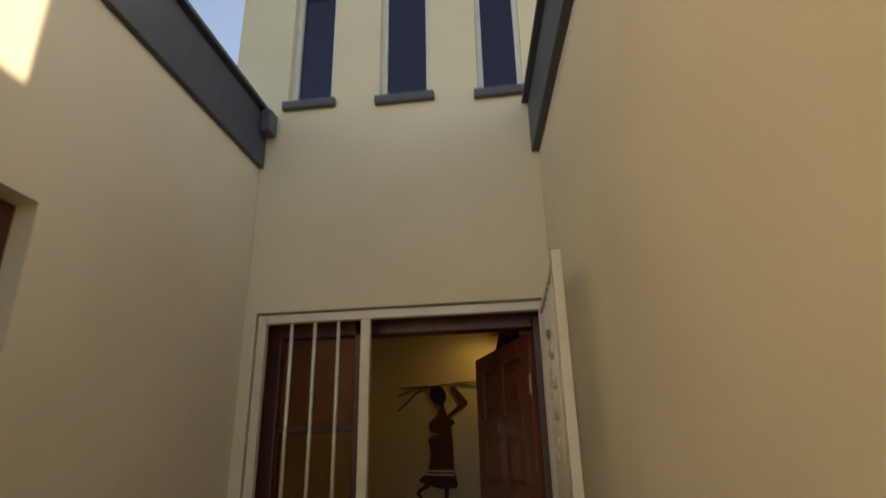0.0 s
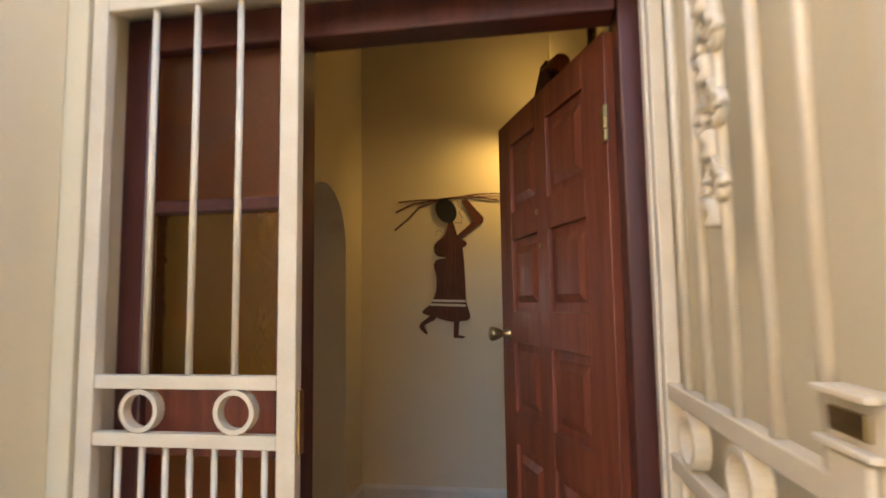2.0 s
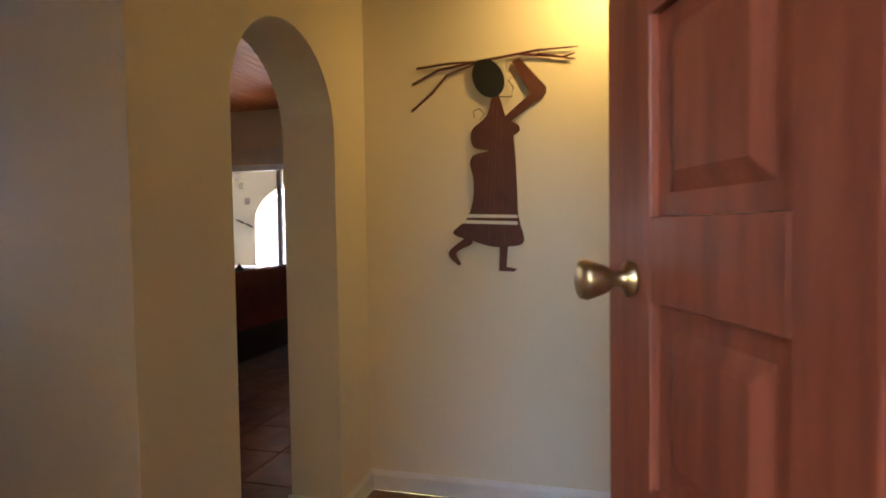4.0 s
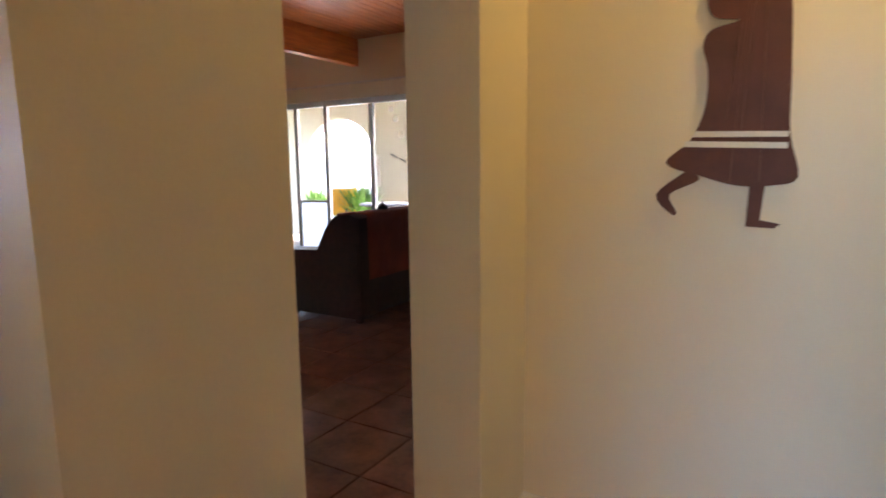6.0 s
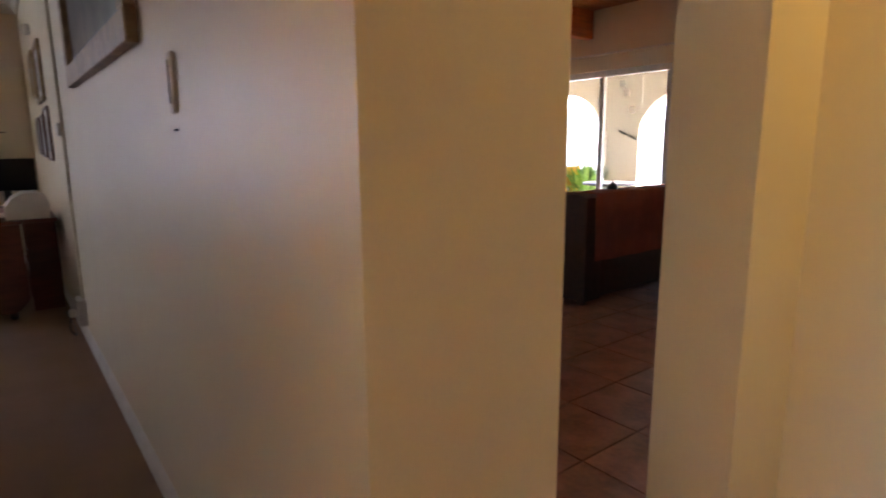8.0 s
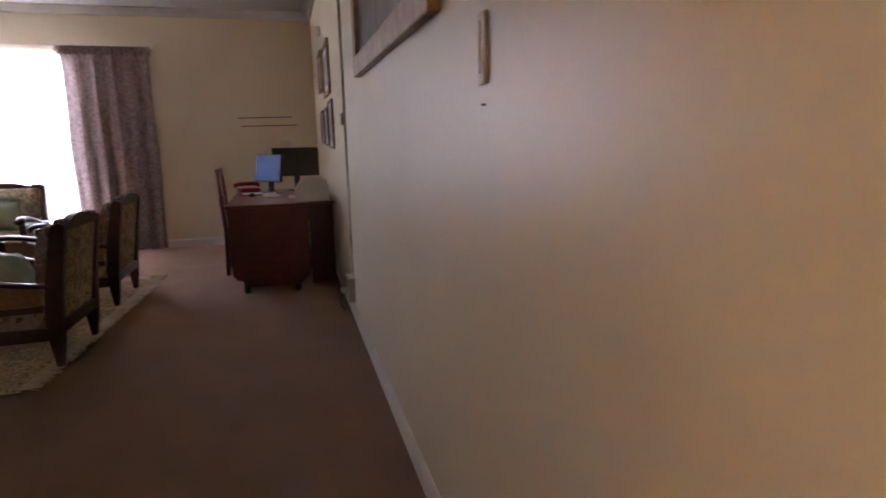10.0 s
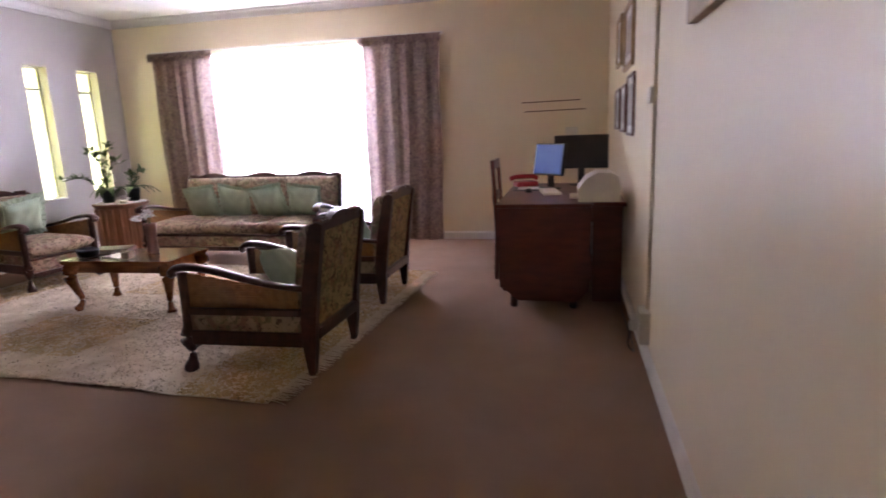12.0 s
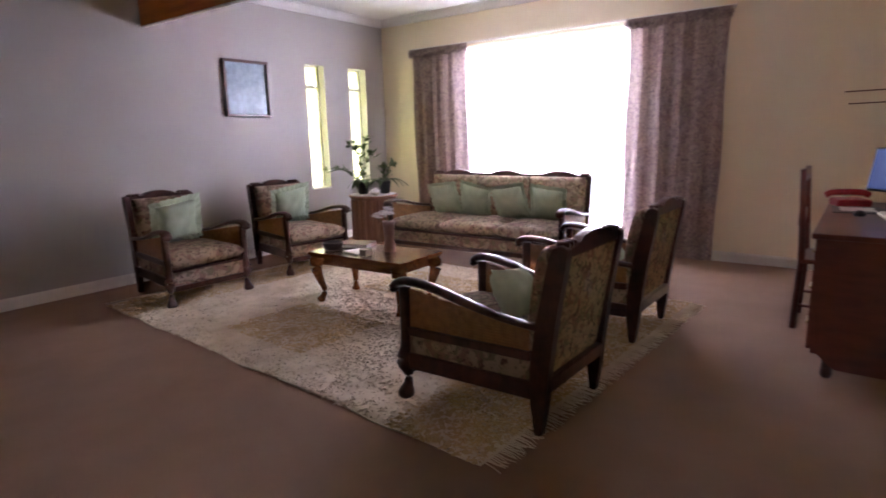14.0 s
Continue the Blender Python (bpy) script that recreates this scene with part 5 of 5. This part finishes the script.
part("handset", tube(bmesh.new(), curve_points([(-0.06, -0.13, 0.065), (-0.06, -0.08, 0.085), (-0.06, 0.08, 0.085), (-0.06, 0.13, 0.065)]), 0.022, 10), RED, ph, smooth=True)
ms = thing("mouse", "small black computer mouse", "mouse", x=-6.78, y=0.42, z=DZ)
part("shell", lathe(bmesh.new(), [(0.03, 0), (0.034, 0.012), (0.02, 0.03), (0.004, 0.034)], 14), BLACK, ms, smooth=True)
pd = thing("writing_pad", "black desk pad with papers", "desk pad", x=-6.95, y=0.42, z=DZ, turn=4)
part("pad", boxed(-0.28, -0.14, 0, 0.06, 0.12, 0.006, 0.002), BLACK, pd)
part("sheet", boxed(-0.20, -0.10, 0.0065, -0.02, 0.09, 0.009, 0.0), PAPER, pd)

ch = thing("desk_chair", "plain dark red wooden chair at the desk", "chair", x=-7.05, y=0.30, z=0.002)
for x in (-0.2, 0.2):
    part("leg", tube(bmesh.new(), [(x, -0.17, 0.0), (x, -0.155, 0.45), (x, -0.19, 1.04)], [0.018, 0.02, 0.016], 8), DESK_WOOD, ch)
    part("leg", tube(bmesh.new(), [(x, 0.2, 0.0), (x, 0.2, 0.44)], [0.016, 0.02], 8), DESK_WOOD, ch)
    part("stretcher", tube(bmesh.new(), [(x, -0.155, 0.16), (x, 0.2, 0.16)], 0.01, 6), DESK_WOOD, ch)
part("seat", boxed(-0.22, -0.16, 0.44, 0.22, 0.23, 0.47, 0.01), DESK_WOOD, ch)
for z in (0.68, 0.96):
    part("back_slat", boxed(-0.19, -0.195, z, 0.19, -0.172, z + 0.08, 0.006), DESK_WOOD, ch)

# ---- lounge ----
ls = thing("lounge_sofa", "dark brown leather sofa with rounded arms", "sofa", x=-3.43, y=4.42, z=0.0)
arm = [(-0.95, 0.06), (0.0, 0.06), (0.0, 0.90), (-0.10, 0.93), (-0.26, 0.91), (-0.36, 0.80), (-0.46, 0.62), (-0.90, 0.60), (-0.95, 0.55)]
for y in (0.0, 1.95):
    part("arm", plate(bmesh.new(), arm, 0.22, Matrix(((1, 0, 0, 0), (0, 0, 1, y), (0, 1, 0, 0), (0, 0, 0, 1)))), LEATHER, ls)
part("back", boxed(-0.30, 0.221, 0.06, -0.002, 1.949, 0.915, 0.05, 3), LEATHER, ls, smooth=True)
part("seat_base", boxed(-0.93, 0.221, 0.06, -0.301, 1.949, 0.28, 0.01), LEATHER, ls)
for k in range(3):
    part("seat_cushion", boxed(-0.94, 0.223 + k * 0.576, 0.281, -0.302, 0.795 + k * 0.576, 0.44, 0.04, 3), LEATHER, ls, smooth=True)
for x in (-0.85, -0.1):
    for y in (0.1, 2.07):
        part("foot", boxed(x - 0.03, y - 0.03, 0.001, x + 0.03, y + 0.03, 0.059, 0.006), DARK_OAK, ls)
bm = bmesh.new()
rows = []
for i in range(31):
    y = 4.52 + i * 0.062
    wob = 0.006 * math.sin(i * 1.1)
    rows.append([bm.verts.new(p) for p in ((-3.78, y, 0.70 + wob), (-3.74, y, 0.927 + wob * 0.4), (-3.58, y, 0.936), (-3.42, y, 0.928), (-3.418 + wob, y, 0.75), (-3.414 + wob, y, 0.55), (-3.41 + wob * 1.5, y, 0.385 + wob))])
for a, b in zip(rows, rows[1:]):
    for k in range(6):
        bm.faces.new((a[k], b[k], b[k + 1], a[k + 1]))
tagged(part("sofa_throw", bm, THROW, smooth=True), "rust-red cloth throw hanging over a sofa back", "throw")
ob = thing("cat_ornament", "small dark pointed ornament on the sofa back", "ornament", x=-3.60, y=4.98, z=0.938)
part("body", lathe(bmesh.new(), [(0.05, 0), (0.045, 0.02), (0.012, 0.055), (0.002, 0.08)], 10), BLACK, ob)

# sliding doors to the patio
sd = tagged(thing("sliding_door", "white aluminium sliding glass doors to the patio", "door", x=-5.9, y=7.5, z=0.0), kind="structure")
part("head", boxed(-2.7, -0.04, 2.22, 2.7, 0.04, 2.30, 0.004), ALUMINIUM, sd)
part("sill", boxed(-2.7, -0.04, 0.0, 2.7, 0.04, 0.06, 0.004), ALUMINIUM, sd)
for x in (-2.66, -1.19, -0.58, 0.28, 1.28, 2.0, 2.66):
    part("stile", boxed(x - 0.035, -0.03, 0.061, x + 0.035, 0.03, 2.219, 0.004), ALUMINIUM, sd)
for a, b in ((-2.62, -1.23), (0.32, 1.24), (1.32, 1.96), (2.04, 2.62)):
    g = part("pane", boxed(a, -0.003, 0.061, b, 0.003, 2.219, 0), CLEAR, sd)
    g.visible_shadow = False
part("kick_panel", boxed(-1.15, -0.004, 0.061, -0.62, 0.004, 0.78, 0.0), FROSTED, sd, "pale frosted lower pane")
part("mid_rail", boxed(-1.154, -0.02, 0.781, -0.616, 0.02, 0.815, 0.003), ALUMINIUM, sd)
tr = thing("curtain_track", "long white cord track above the glass doors", "curtain track", x=-5.9, y=7.38, z=2.50)
part("track", boxed(-3.0, -0.01, 0, 3.0, 0.012, 0.02, 0.002), WHITE_TRIM, tr)
for k in range(60):
    part("runner", boxed(-2.95 + k * 0.1, -0.010, -0.012, -2.91 + k * 0.1, 0.008, -0.001, 0.0), WHITE_TRIM, tr)

# patio things
pc = thing("patio_chair", "yellow canvas chair on the patio", "chair", x=-7.3, y=8.6, z=-0.03, turn=200)
for x in (-0.25, 0.25):
    part("leg", tube(bmesh.new(), [(x, 0.25, 0), (x, 0.22, 0.62)], 0.015, 8), BLACK, pc)
    part("leg", tube(bmesh.new(), [(x, -0.25, 0), (x, -0.24, 0.45), (x, -0.34, 0.98)], 0.015, 8), BLACK, pc)
part("seat", boxed(-0.26, -0.24, 0.42, 0.26, 0.25, 0.46, 0.01), YELLOW, pc)
bm = boxed(-0.26, -0.012, 0, 0.26, 0.012, 0.50, 0.008)
bmesh.ops.transform(bm, verts=bm.verts[:], matrix=pose(0, -0.235, 0.48, 11, 0, 0))
part("backrest", bm, YELLOW, pc)
pt = thing("patio_table", "dark round patio table", "table", x=-6.3, y=8.7, z=-0.03)
part("tabletop", lathe(bmesh.new(), [(0.44, 0.70), (0.45, 0.71), (0.45, 0.73), (0.44, 0.735)], 32), SLATE, pt)
part("column", lathe(bmesh.new(), [(0.22, 0), (0.2, 0.03), (0.04, 0.07), (0.04, 0.699)], 16), BLACK, pt)


def bush(name, label, x, y, z, r, h, count, seed, mat, pot=True):
    rb = random.Random(seed)
    ob = thing(name, label, "plant", "", x, y, z)
    base = 0.0
    if pot:
        base = 0.30
        part("pot", lathe(bmesh.new(), [(0.13, 0), (0.15, 0.01), (0.19, 0.28), (0.2, 0.3), (0.17, 0.3), (0.15, 0.24)], 20), TERRACOTTA, ob, smooth=True)
    bm = bmesh.new()
    for _ in range(count):
        a, t = rb.uniform(0, math.tau), rb.random()
        rad, top = r * rb.uniform(0.3, 1.0), base + h * rb.uniform(0.35, 1.0)
        tip = Vector((rad * math.cos(a), rad * math.sin(a), top))
        root = Vector((0.05 * math.cos(a), 0.05 * math.sin(a), base))
        mid = root.lerp(tip, 0.6) + Vector((0, 0, 0.12 * h))
        side = Vector((-math.sin(a), math.cos(a), 0)) * (0.018 + 0.02 * rb.random())
        v = [bm.verts.new(p) for p in (root, mid - side, tip, mid + side)]
        bm.faces.new(v)
    part("foliage", bm, mat, ob)


bush("potted_fern", "bright green fern in a clay pot on the patio", -7.15, 9.1, -0.03, 0.55, 0.75, 260, 1, BRIGHT_LEAF)
bush("potted_fern", "green fern in a clay pot by the arch", -8.3, 9.2, -0.03, 0.4, 0.7, 160, 2, BRIGHT_LEAF)
for k, (x, h) in enumerate(((-15.2, 1.4), (-11.6, 0.7), (-6.2, 1.9), (-3.4, 1.3))):
    bush("garden_shrub", "leafy green garden shrub beyond the patio", x, 13.3 + 0.3 * (k % 2), -0.06, 0.7, h, 320, 20 + k, BRIGHT_LEAF, False)
for x, z in ((-6.63, 1.50), (-6.43, 1.42)):
    ob = thing("bird_ornament", "small dark metal bird on the arcade wall", "ornament", "pair of metal birds", x, 9.495, z)
    part("body", tube(bmesh.new(), curve_points([(-0.10, -0.02, 0.05), (-0.04, -0.03, 0.03), (0.03, -0.04, 0.0), (0.07, -0.03, -0.02)]), [0.004] + [0.02] * 17 + [0.006], 8), BLACK, ob)

# ---- floor tiles ----
def tiles(floor, x0, x1, y0, y1, step, mat, skip=lambda x, y: False):
    me = None
    count = 0
    y = y0
    while y + step <= y1 + 0.01:
        x = x0
        while x + step <= x1 + 0.01:
            if not skip(x, y):
                if me is None:
                    b_ = boxed(0.004, 0.004, 0, step - 0.004, step - 0.004, 0.0085, 0.002, 1)
                    me = bpy.data.meshes.new("tile")
                    b_.to_mesh(me)
                    b_.free()
                    me.materials.append(mat)
                t = new("tile", me)
                t.parent = floor
                t.matrix_basis = pose(x, y, -0.0078)
                count += 1
            x += step
        y += step
    return count


TILE = material("mottled_terracotta_floor_tile", (0.40, 0.185, 0.115), (0.17, 0.075, 0.05), 0.3, scale=6, fine=35, bump=0.1, contrast=(0.3, 0.72))
nt = TILE.node_tree
info = nt.nodes.new("ShaderNodeObjectInfo")
shift = nt.nodes.new("ShaderNodeVectorMath")
shift.operation = "ADD"
spread = nt.nodes.new("ShaderNodeVectorMath")
spread.operation = "SCALE"
nt.links.new(info.outputs["Location"], spread.inputs[0])
spread.inputs["Scale"].default_value = 3.7
mapping = next(n for n in nt.nodes if n.type == "MAPPING")
nt.links.new(mapping.outputs[0], shift.inputs[0])
nt.links.new(spread.outputs[0], shift.inputs[1])
for n in nt.nodes:
    if n.type == "TEX_NOISE":
        nt.links.new(shift.outputs[0], n.inputs["Vector"])
lounge_floor = bpy.data.objects["floor_lounge"]
hall_floor = bpy.data.objects["floor_hall"]
tiles(lounge_floor, -5.6, -1.52, 1.41, 7.4, 0.40, TILE)
tiles(hall_floor, -1.28, 0.12, 0.2, 2.7, 0.30, TILE)
